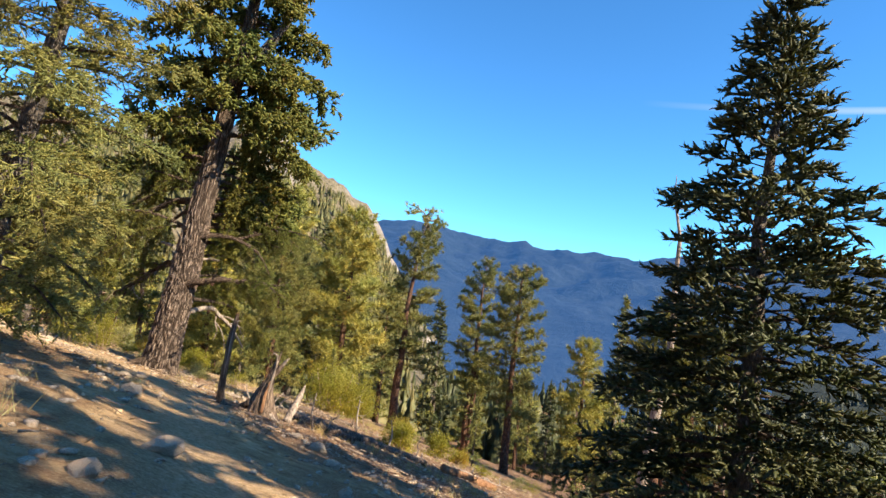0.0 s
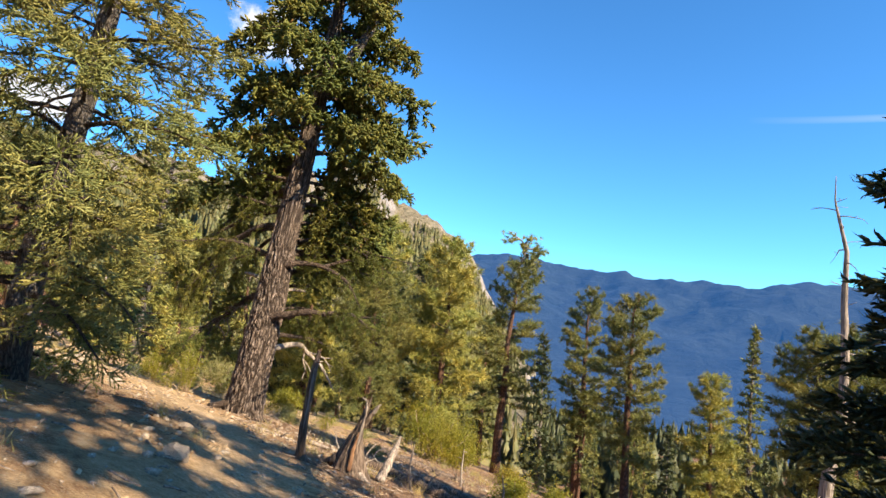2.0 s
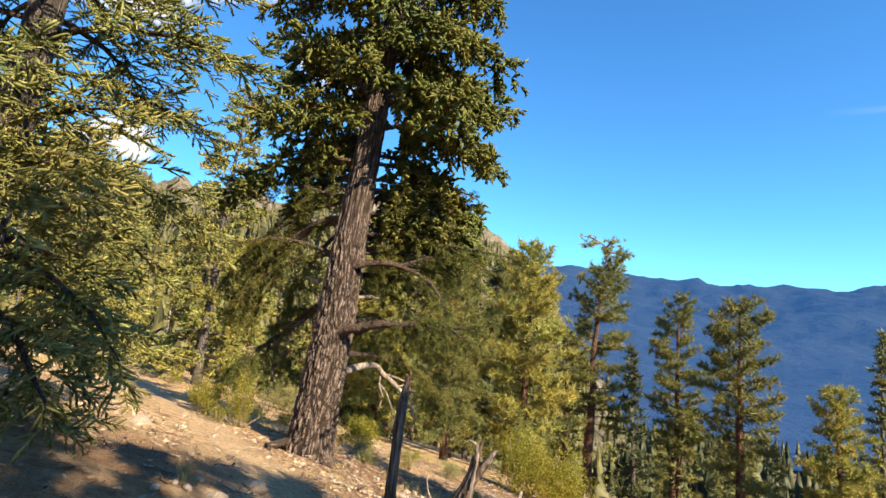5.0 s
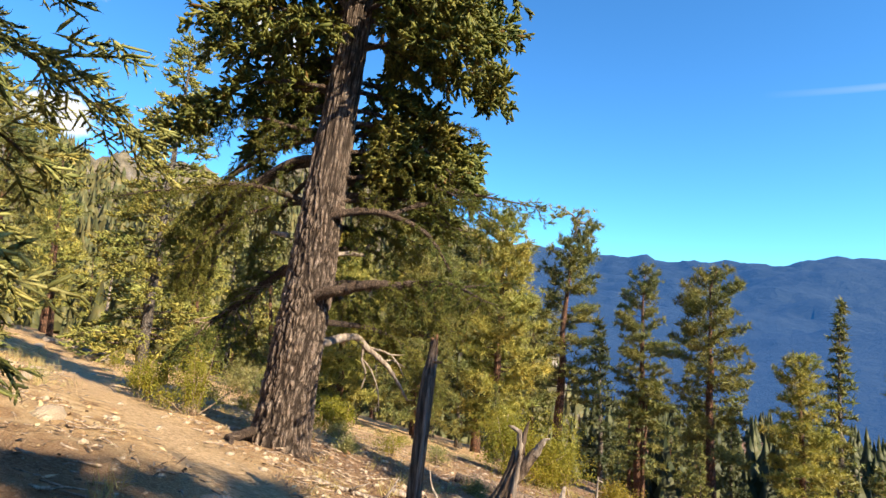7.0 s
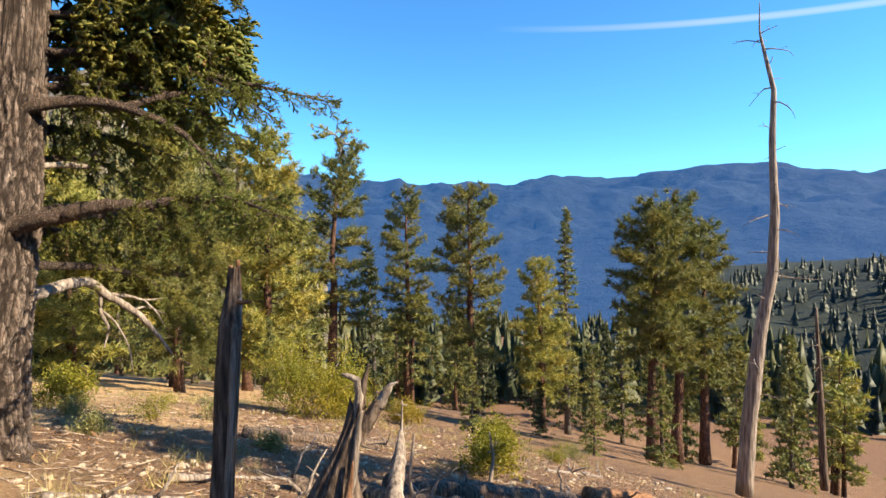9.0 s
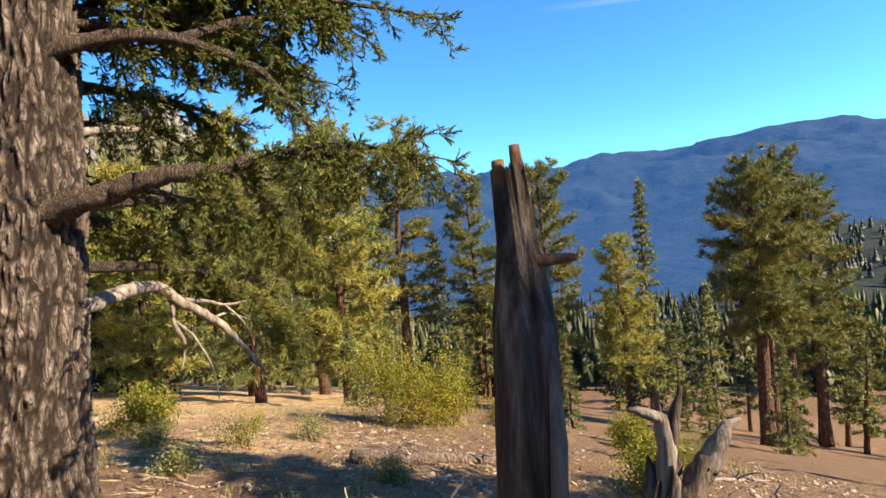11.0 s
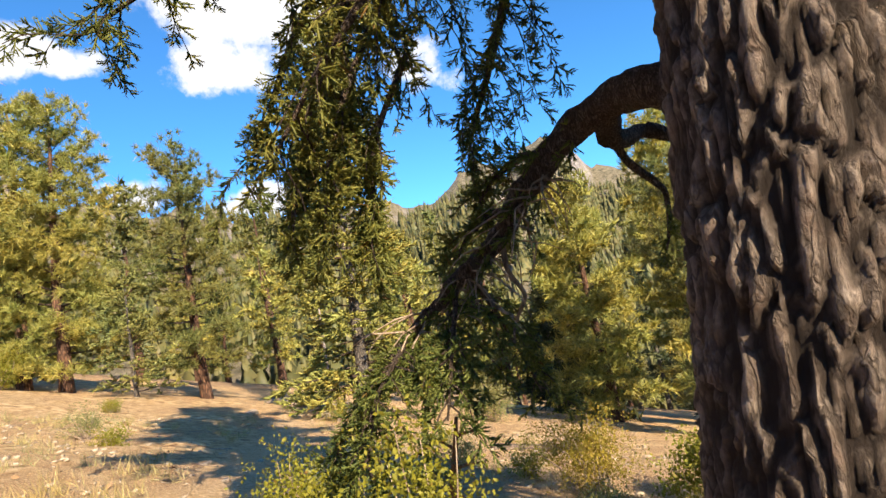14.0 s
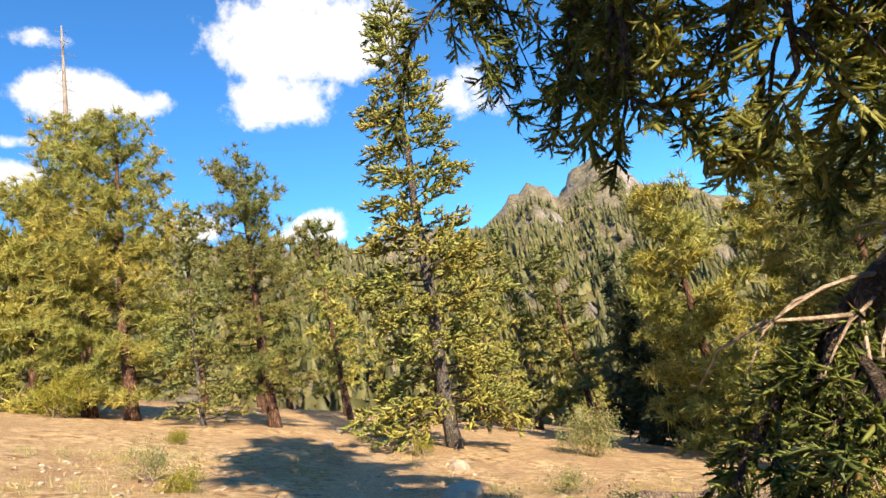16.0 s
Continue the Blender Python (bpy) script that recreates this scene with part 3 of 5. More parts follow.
CREST_HILL = [(22, -16, 300), (30, -10.5, 310), (36, -6.9, 330), (43, -5.2, 340), (46, -4.8, 345), (50, -4.0, 350), (60, -1, 350), (85, 2, 340), (120, 6, 320), (150, 10, 300)]
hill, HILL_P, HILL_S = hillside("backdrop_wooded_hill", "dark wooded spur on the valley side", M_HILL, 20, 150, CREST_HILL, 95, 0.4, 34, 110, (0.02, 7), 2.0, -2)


def little_trees(name, label, material, grid, rows, count, seed, lo, hi, shrink):
    """Far conifers too many to count, as one mesh of ragged cones."""
    rng = np.random.default_rng(seed)
    nr, nc, _ = grid.shape
    i, j = rng.uniform(0, rows - 1.01, count), rng.uniform(0, nc - 1.01, count)
    i0, j0 = i.astype(int), j.astype(int)
    fi, fj = (i - i0)[:, None], (j - j0)[:, None]
    p = (grid[i0, j0] * (1 - fi) + grid[i0 + 1, j0] * fi) * (1 - fj) + (grid[i0, j0 + 1] * (1 - fi) + grid[i0 + 1, j0 + 1] * fi) * fj
    keep = np.array([noise.noise(Vector(q * 0.02)) + rng.uniform(-0.5, 0.5) > -0.28 for q in p])
    p = p[keep]
    h = rng.uniform(lo, hi, len(p)) * shrink(p)
    vs, ts, n = [], [], 0
    for q, hh in zip(p, h):
        w = hh * rng.uniform(0.12, 0.19)
        for k in range(4):
            zb, zt = hh * (0.06 + 0.2 * k), hh * (0.5 + 0.16 * k if k < 3 else 1.0)
            a = rng.uniform(0, 6.28) + np.arange(8) / 8 * 6.283
            rad = w * (1.15 - 0.26 * k) * np.where(np.arange(8) % 2, 1.25, 0.4) * rng.uniform(0.7, 1.25, 8)
            ring = np.stack([np.cos(a) * rad, np.sin(a) * rad, zb + rng.uniform(-0.07, 0.07, 8) * hh], 1)
            s = np.arange(8)
            vs.append(np.concatenate([ring, [[0, 0, zt]]]) + q)
            ts.append(np.stack([s, (s + 1) % 8, np.full(8, 8)], 1) + n)
            n += 9
    me = mesh_from(name, np.concatenate(vs), np.concatenate(ts))
    return tagged(part(name, me, material), label, "forest", kind="stuff")


little_trees("mountain_forest", "sparse conifers covering the rocky mountain flank", M_FAR, CLIFF_P, 52, 4200, 11, 4.5, 9.5, lambda p: np.ones(len(p)))
CLIFF_AZ = np.linspace(-150, 4, 300)
for lo_, hi_, rows_, many_, seed_ in ((-17, 1, 47, 2400, 15), (-48, -17, 50, 1500, 16)):
    cols_ = np.where((CLIFF_AZ > lo_) & (CLIFF_AZ < hi_))[0]
    little_trees("flank_forest", "dense dark conifers on the steep mountain flank", M_FAR, CLIFF_P[:, cols_[0]:cols_[-1]], rows_, many_, seed_, 5, 10, lambda p: np.ones(len(p)))
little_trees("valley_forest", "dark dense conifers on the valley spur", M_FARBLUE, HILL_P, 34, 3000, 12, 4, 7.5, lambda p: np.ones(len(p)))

# ---------------------------------------------------------------- conifers
FAR_TUFT = [pine_tuft(20 + k, 7, 0.48, 0.095, 0.42, 6) for k in range(4)]
PINE_TUFT = [pine_tuft(30 + k, 20, 0.38, 0.042, 0.3, 6) for k in range(4)]
FINE_TUFT = [pine_tuft(36 + k, 26, 0.27, 0.026, 0.24, 6) for k in range(4)]
MID_SPRAY = [fir_spray(40 + k, 0.5, 4, 0.034, 4, 0.12, 0.036, 3, 0.75) for k in range(4)]
NEAR_SPRAY = [fir_spray(50 + k, 0.3, 7, 0.011, 9, 0.036, 0.011, 3, 0.9, 0.85) for k in range(4)]
UPPER_SPRAY = [fir_spray(56 + k, 0.34, 5, 0.029, 2, 0.06, 0.018, 3, 0.6) for k in range(4)]
HERO_SPRAY = [fir_spray(60 + k, 0.145, 6, 0.0062, 10, 0.023, 0.0068, 3, 0.45, 0.95) for k in range(5)]


def arc(start, az_, elev, length, sag, n=6, rng=None, wander=0.06):
    """A limb's line: it leaves at an angle and bends by sag (down: minus)."""
    p, e, a = np.array(start, dtype=float), elev, az_
    pts = [p.copy()]
    for k in range(n - 1):
        st = length / (n - 1)
        p = p + st * np.array([math.cos(e) * math.sin(a), math.cos(e) * math.cos(a), math.sin(e)])
        pts.append(p.copy())
        e += sag / (n - 1) + (rng.normal() * wander if rng is not None else 0)
        a += rng.normal() * wander * 1.5 if rng is not None else 0
    return np.array(pts)


def along(pts, s):
    """Place and direction at the share s of a line."""
    k = min(int(s * (len(pts) - 1)), len(pts) - 2)
    fr = s * (len(pts) - 1) - k
    d = pts[k + 1] - pts[k]
    return pts[k] + d * fr, d / (np.linalg.norm(d) + 1e-9)


def conifer(name, label, at, height, lean, r0, crown_lo, profile, count, templates, leaf, bark, seed, elev=(0.1, 0.45), sag=-0.5,
            twig=0.5, step=0.3, size=1.0, group="", category="tree", sides=9, dead=0, bend=None, gaps=0.0, loose=0.06):
    """A conifer: trunk, joined branches, and a crown of many needle sprays."""
    rng = np.random.default_rng(seed)
    root = thing(name, label, category, at, group)
    hs = np.linspace(0, 1, 14)
    tp = np.stack([lean[0] * hs ** 1.2, lean[1] * hs ** 1.2, hs * height], 1)
    tp[1:-1, :2] += np.cumsum(rng.normal(size=(12, 2)) * r0 * 0.12, 0)
    if bend:
        tp[:, 0] += np.interp(hs, bend[0], bend[1])
    tp[0, 2] -= 0.5
    tr = Build()
    rad = r0 * (1 - hs) ** 0.85 + 0.015
    rad[0] *= 1.25
    tr.tube(tp, rad, sides, 0.12, 2.0)
    part("trunk", tr.mesh("trunk"), bark, root)
    br, org, way, scl = Build(), [], [], []
    for i in range(count):
        v = (i + rng.uniform(0, 1)) / count
        h = crown_lo + (1 - crown_lo) * v * 0.985
        st, _ = along(tp, h)
        length = profile(v) * rng.uniform(0.62, 1.12)
        if rng.uniform() < gaps:
            continue
        a = i * 2.39996 + rng.normal() * 0.4
        e = elev[0] + (elev[1] - elev[0]) * v + rng.normal() * 0.12
        pts = arc(st, a, e, length, sag * rng.uniform(0.6, 1.3), 6, rng)
        rb = max(0.012, min(r0 * 0.3, 0.018 * length + 0.008)) * (1.2 - 0.7 * v)
        br.tube(pts, np.linspace(rb, 0.006, 6), 3)
        if i < dead:
            continue
        s = 0.22 + rng.uniform(0, 0.1)
        sg = 1
        while s < 1.0:
            p, d = along(pts, s)
            side = np.cross(d, [0, 0, 1.0])
            side /= np.linalg.norm(side) + 1e-9
            tl = twig * length * (1.05 - s) * rng.uniform(0.6, 1.2) + 0.18
            td = d * 0.75 + side * sg * 0.8 + np.array([0, 0, rng.normal() * 0.18 + sag * 0.2])
            td /= np.linalg.norm(td)
            m = max(1, int(tl / step))
            for k in range(m):
                q = (k + rng.uniform(0.2, 0.9)) / m
                org.append(p + td * tl * q + rng.normal(size=3) * loose)
                way.append(td + rng.normal(size=3) * 0.3)
                scl.append(size * rng.uniform(0.75, 1.2))
            sg = -sg
            s += step * 0.55 / max(length, 0.4) * rng.uniform(0.7, 1.4)
        for s in np.linspace(0.3, 1, max(3, int(length / step))):
            p, d = along(pts, min(s, 0.999))
            org.append(p)
            way.append(d + rng.normal(size=3) * 0.3)
            scl.append(size * rng.uniform(0.8, 1.1))
    tagged(part("branchwork", br.mesh("branchwork"), M_LIMB, root), kind="stuff")
    part("crown", crown_mesh("crown", templates, org, way, scl, seed), leaf, root)
    return root


def pine_profile(w):
    return lambda v: w * (0.6 + 0.8 * v) * (1 - v) ** 0.5 * 1.3 + 0.3


def cone_profile(w, power=0.85):
    return lambda v: w * (1 - v) ** power + 0.15

# ---------------------------------------------------------------- the old fir beside the trail
OLD_FIR = (-8.15, 16.9, -1.85)


def old_fir():
    rng = np.random.default_rng(101)
    root = thing("old_fir_tree", "huge old leaning fir with furrowed reddish-brown bark and drooping boughs", "tree", OLD_FIR)
    base = np.array(OLD_FIR)
    # axis of the trunk, leaning over the slope
    hz = np.array([-0.9, 0.0, 1.0, 2.0, 3.1, 4.6, 6.8, 9.1, 10.6, 13.0, 15.5])
    ax = np.stack([np.interp(hz, [-1, 0, 3, 6.8, 10.6, 15.5], [-0.08, 0, 0.33, 0.74, 1.13, 1.5]),
                   np.interp(hz, [-1, 0, 3, 6.8, 10.6, 15.5], [0, 0, 0.14, 0.30, 0.46, 0.6]), hz], 1)
    rr = np.array([0.72, 0.56, 0.47, 0.44, 0.42, 0.37, 0.29, 0.24, 0.19, 0.11, 0.03])
    # furrowed trunk: plates of bark between deep cracks, as relief
    n, sides = 330, 170
    zz = np.concatenate([np.linspace(-0.9, 4.6, 270), np.linspace(4.65, 15.5, n - 270)])
    cx, cy, cr = np.interp(zz, hz, ax[:, 0]), np.interp(zz, hz, ax[:, 1]), np.interp(zz, hz, rr)
    th = np.arange(sides) / sides * 2 * np.pi
    dirs = np.stack([np.cos(th), np.sin(th)], 1)
    flare = 1 + 0.35 * np.clip(0.35 - zz, 0, 1.3)[:, None] * (0.5 + 0.5 * np.cos(th * 5 + 0.7))[None]
    r = cr[:, None] * flare
    deep = np.zeros((n, sides))
    for i in range(n):
        for j in range(sides):
            q = Vector((dirs[j, 0] * 2.9, dirs[j, 1] * 2.9, zz[i] * 2.3))
            w = noise.noise_vector(q * 1.7) * 0.55
            q2 = Vector((q.x * 2.1 + w.x, q.y * 2.1 + w.y, q.z * 1.25 + w.z))
            d = noise.voronoi(q2)[0]
            edge = d[1] - d[0]
            deep[i, j] = min(edge * 2.6, 1.0) - 1.0 + 0.4 * noise.noise(q2 * 3.1) + 0.35 * noise.noise(q2 * 7.0)
    r = r * (1 + 0.035 * np.array([[noise.noise(Vector((dirs[j, 0], dirs[j, 1], z * 0.5))) for j in range(sides)] for z in zz])) + deep * 0.042 * np.clip(cr / 0.4, 0.3, 1)[:, None]
    x, y = cx[:, None] + dirs[None, :, 0] * r, cy[:, None] + dirs[None, :, 1] * r
    v = np.stack([x, y, np.broadcast_to(zz[:, None], x.shape)], -1).reshape(-1, 3)
    i, j = np.meshgrid(np.arange(n - 1), np.arange(sides), indexing="ij")
    j2 = (j + 1) % sides
    q = np.stack([i * sides + j, i * sides + j2, (i + 1) * sides + j2, (i + 1) * sides + j], -1).reshape(-1, 4)
    me = mesh_from("trunk", v, [], q, True)
    me.attributes.new("furrow", "FLOAT", "POINT").data.foreach_set("value", np.clip(deep.ravel() * 1.45 + 1.15, 0, 1).astype(np.float32))
    part("trunk", me, M_BARK, root)

    def axis_at(z):
        return np.array([np.interp(z, hz, ax[:, 0]), np.interp(z, hz, ax[:, 1]), z])

    org, way, scl = [], [], []
    org2, way2, scl2 = [], [], []
    twigs, bare = Build(), Build()

    def hang(p, d, length, down, coarse=False):
        """A drooping twig with sprays on it."""
        k = max(2, int(length / 0.2) + 1) if coarse else max(3, int(length / 0.12) + 1)
        t = np.array(d, dtype=float)
        pts = [np.array(p)]
        for _ in range(k):
            t = t + np.array([0, 0, -down]) + rng.normal(size=3) * 0.16
            t /= np.linalg.norm(t)
            pts.append(pts[-1] + t * length / k)
        pts = np.array(pts)
        twigs.tube(pts, np.linspace(0.008, 0.003, len(pts)), 3)
        for a, b in zip(pts[:-1], pts[1:]):
            for _ in range(2):
                dd = (b - a) / np.linalg.norm(b - a)
                sd = np.cross(dd, rng.normal(size=3))
                (org2 if coarse else org).append(a + (b - a) * rng.uniform())
                (way2 if coarse else way).append(dd * 0.8 + sd * 0.55 + np.array([0, 0, 0.05]))
                (scl2 if coarse else scl).append(rng.uniform(0.75, 1.25))

    def limb(pts, r_0, r_1, leafy=0.35, density=1.0, drop=(0.35, 0.9), material=M_LIMB, name="limb", label="", down=0.22, taper=0.8, coarse=False):
        pts = np.array(pts, dtype=float)
        dense = [along(pts, s)[0] for s in np.linspace(0, 1, len(pts) * 5)]
        dense = np.array(dense)
        for _ in range(4):
            dense[1:-1] = (dense[:-2] + dense[1:-1] * 2 + dense[2:]) / 4
        dense[1:-1] += rng.normal(size=dense[1:-1].shape) * r_0 * 0.06
        b = Build()
        b.tube(dense, r_0 * (1 - np.linspace(0, 1, len(dense))) ** taper + r_1, 16 if r_0 > 0.08 else 9, 0.28, 9.0)
        part(name, b.mesh(name), material, root, label)
        if leafy is None:
            return dense
        total = np.sum(np.linalg.norm(np.diff(dense, axis=0), axis=1))
        m = int(total * (1 - leafy) * (10.5 if coarse else 9.5) * density)
        for k in range(m):
            s = leafy + (1 - leafy) * (k + rng.uniform()) / m
            p, d = along(dense, min(s, 0.999))
            side = np.cross(d, [0, 0, 1.0]) * (1 if k % 2 else -1)
            side /= np.linalg.norm(side) + 1e-9
            hang(p, d * 0.6 + side * rng.uniform(0.4, 1.1) + np.array([0, 0, rng.uniform(-0.3, 0.35)]), rng.uniform(*drop) * (1.1 - 0.5 * (s - leafy)), down, coarse)
        return dense

    def rel(*pts):
        return [np.array(p) - base for p in pts]

    def snaggy(pts, r_0, r_1=0.006, name="dead_branch", label="bare dead branch"):
        limb(rel(*pts), r_0, r_1, None, name=name, label=label, material=M_GREYWOOD, taper=0.55)

    # the long bough over the slope
    limb(rel((-7.75, 16.85, 0.9), (-7.24, 16.72, 1.0), (-6.96, 16.70, 1.06), (-6.78, 16.68, 1.11), (-6.53, 16.66, 1.15), (-6.14, 16.63, 1.12), (-5.93, 16.61, 1.17), (-5.62, 16.58, 1.20),
             (-5.3, 16.5, 1.17), (-4.95, 16.42, 1.15), (-4.5, 16.3, 1.22)), 0.095, 0.012, 0.4, 1.5, (0.35, 0.95), down=0.24, label="thick dark bough reaching over the slope")
    # fork of that bough, nearer to the trail
    limb(rel((-5.7, 16.6, 1.18), (-5.3, 16.2, 1.22), (-4.9, 15.8, 1.1), (-4.6, 15.4, 0.95)), 0.03, 0.008, 0.2, 1.6, (0.3, 0.8))
    # bough above it
    limb(rel((-7.75, 16.95, 2.15), (-7.34, 16.91, 2.33), (-6.94, 16.94, 2.40), (-6.5, 16.97, 2.36), (-6.05, 17.0, 2.2), (-5.73, 17.02, 2.0), (-5.52, 17.03, 1.7), (-5.33, 17.04, 1.38)), 0.075, 0.01, 0.45, 0.8, (0.25, 0.6))
    limb(rel((-6.4, 16.97, 2.34), (-5.95, 17.2, 2.55), (-5.4, 17.4, 2.65), (-4.9, 17.5, 2.5)), 0.04, 0.008, 0.15, 1.1, (0.3, 0.7))
    # bleached dead bough with hanging forks
    snaggy(((-7.7, 16.95, 0.05), (-7.51, 17.2, 0.12), (-7.44, 17.82, 0.17), (-7.38, 18.47, 0.14), (-7.15, 18.59, -0.13), (-6.89, 18.7, -0.33), (-6.65, 18.8, -0.67), (-6.42, 18.89, -1.1)), 0.075, 0.01, "dead_bough", "sun-bleached bare bough with hanging forks")
    snaggy(((-7.38, 18.47, 0.12), (-7.27, 18.54, -0.01), (-7.29, 18.53, -0.33), (-7.19, 18.58, -0.57), (-7.27, 18.54, -0.88)), 0.03)
    snaggy(((-7.2, 18.57, -0.06), (-6.95, 18.68, -0.12), (-6.75, 18.75, -0.21), (-6.52, 18.85, -0.2)), 0.022)
    snaggy(((-6.75, 18.75, -0.21), (-6.6, 18.8, -0.4), (-6.5, 18.82, -0.62)), 0.012)
    snaggy(((-7.27, 18.54, -0.3), (-7.1, 18.6, -0.5), (-6.95, 18.65, -0.9), (-6.93, 18.66, -1.3)), 0.014)
    snaggy(((-6.89, 18.7, -0.33), (-6.75, 18.8, -0.3), (-6.5, 18.9, -0.45)), 0.012)
    # leafy drapes behind the dead bough
    limb(rel((-7.6, 17.3, 0.45), (-7.2, 18.4, 0.35), (-6.9, 19.4, 0.1), (-6.5, 20.1, -0.4), (-6.2, 20.6, -1.0)), 0.05, 0.008, 0.4, 2.2, (0.4, 1.0), down=0.3)
    limb(rel((-7.7, 17.35, 0.9), (-7.5, 18.2, 0.85), (-7.3, 19.2, 0.5), (-7.1, 20.0, -0.1)), 0.05, 0.008, 0.25, 2.0, (0.4, 1.0), down=0.3)
    limb(rel((-7.5, 17.2, 1.0), (-7.0, 18.4, 1.1), (-6.4, 19.6, 0.8), (-5.8, 20.4, 0.2)), 0.045, 0.008, 0.35, 2.0, (0.35, 0.9), down=0.3)
    # bough that comes down over the trail, with bare twigs at its end
    limb(rel((-7.95, 17.35, 0.95), (-8.17, 17.92, 1.2), (-8.41, 18.14, 1.39), (-8.77, 18.4, 1.46), (-9.21, 18.41, 1.23), (-9.5, 18.38, 0.93), (-9.7, 18.32, 0.74), (-10.03, 18.17, 0.50), (-10.2, 18.08, 0.36), (-10.35, 17.99, 0.22), (-10.47, 17.82, 0.10)),
         0.145, 0.012, 0.3, 0.75, (0.15, 0.4), label="rough thick bough bending down over the trail", taper=1.0, down=0.3)
    # its broken side limb with a knot, and crooked dead twigs below
    limb(rel((-8.77, 18.4, 1.42), (-8.8, 18.75, 1.25), (-8.62, 19.0, 1.33)), 0.06, 0.045, None, name="broken_stub", label="knotty broken branch stub")
    limb(rel((-8.8, 18.75, 1.25), (-8.75, 18.8, 1.08), (-8.62, 18.9, 0.92), (-8.57, 18.91, 0.85), (-8.6, 18.92, 0.62), (-8.66, 18.9, 0.45)), 0.028, 0.008, 0.5, 0.6, (0.15, 0.35))
    limb(rel((-8.62, 19.0, 1.33), (-8.4, 19.1, 1.2), (-8.25, 19.08, 1.06), (-8.1, 19.2, 1.2), (-7.9, 19.4, 1.3)), 0.05, 0.012, 0.3, 1.5, (0.2, 0.5), down=0.3)
    limb(rel((-9.21, 18.41, 1.25), (-9.4, 18.6, 1.35), (-9.7, 18.7, 1.3), (-9.95, 18.8, 1.15)), 0.03, 0.008, 0.1, 1.6, (0.15, 0.4), down=0.15)
    limb(rel((-9.5, 18.38, 0.95), (-9.8, 18.6, 1.0), (-10.1, 18.75, 0.9), (-10.3, 18.8, 0.7)), 0.03, 0.008, 0.15, 1.5, (0.15, 0.4), down=0.2)
    for pts in (((-9.62, 18.34, 0.8), (-9.68, 18.4, 0.55), (-9.6, 18.5, 0.35), (-9.72, 18.6, 0.25), (-9.84, 18.66, 0.10), (-9.86, 18.66, -0.02)), ((-9.75, 18.3, 0.72), (-9.9, 18.35, 0.5), (-9.82, 18.4, 0.3), (-9.7, 18.45, 0.2))):
        limb(rel(*pts), 0.016, 0.006, None, name="dead_branch", material=M_GREYWOOD, label="bare dead branch")
    for k in range(75):
        p, d = along(np.array(rel((-9.2, 18.33, 1.1), (-9.8, 18.28, 0.66), (-10.35, 17.99, 0.24))), rng.uniform(0, 0.98))
        g = arc(p, rng.uniform(0, 6.3), rng.uniform(-0.9, 0.2), rng.uniform(0.25, 0.65), -1.0, 5, rng, 0.25)
        bare.tube(g, np.linspace(0.009, 0.003, 5), 4)
    limb(rel((-10.2, 18.1, 0.4), (-10.5, 18.0, 0.15), (-10.75, 17.8, -0.15), (-10.9, 17.6, -0.5)), 0.018, 0.006, 0.1, 1.6, (0.25, 0.6), down=0.3)
    limb(rel((-10.35, 17.99, 0.22), (-10.3, 17.7, 0.1), (-10.3, 17.4, -0.1), (-10.25, 17.2, -0.4)), 0.016, 0.006, 0.1, 2.2, (0.25, 0.6), down=0.25)
    limb(rel((-10.0, 18.2, 0.5), (-9.9, 17.95, 0.35), (-9.85, 17.7, 0.1), (-9.85, 17.5, -0.25)), 0.016, 0.006, 0.15, 2.2, (0.25, 0.6), down=0.25)
    limb(rel((-9.9, 18.2, 0.6), (-9.95, 18.6, 0.35), (-10.0, 19.0, -0.05), (-10.0, 19.3, -0.5)), 0.02, 0.006, 0.15, 1.3, (0.3, 0.7), down=0.3)
    # drapes that hang from higher boughs over the trail
    for zt, tip, r_ in ((3.4, (-10.05, 17.45, 2.2), 0.07), (3.0, (-9.7, 18.9, 2.1), 0.06), (4.4, (-10.4, 18.2, 3.0), 0.06), (3.8, (-10.95, 17.85, 2.35), 0.055), (3.3, (-10.5, 18.05, 2.1), 0.05)):
        s0 = axis_at(zt + 1.85) + base
        t = np.array(tip)
        limb(rel(s0, s0 * 0.66 + t * 0.34 + [0, 0, 0.35], s0 * 0.33 + t * 0.67 + [0, 0, 0.28], t, t + [-0.25, -0.05, -0.5]), r_, 0.008, 0.45, 1.2, (0.35, 1.0), down=0.4)
    # low curtain by the trail
    for pts in (((-9.9, 17.6, 2.2), (-10.1, 17.4, 1.7), (-10.2, 17.27, 1.25), (-10.26, 17.22, 0.85)), ((-10.3, 17.7, 2.2), (-10.5, 17.5, 1.7), (-10.58, 17.4, 1.3), (-10.62, 17.34, 0.95)),
                ((-10.4, 17.9, 2.0), (-10.75, 17.7, 1.6), (-10.85, 17.6, 1.2)), ((-9.7, 17.7, 2.0), (-9.95, 17.5, 1.5), (-10.0, 17.4, 1.05), (-10.05, 17.35, 0.7))):
        limb(rel(*pts), 0.018, 0.005, 0.2, 1.5, (0.2, 0.5), down=0.35)
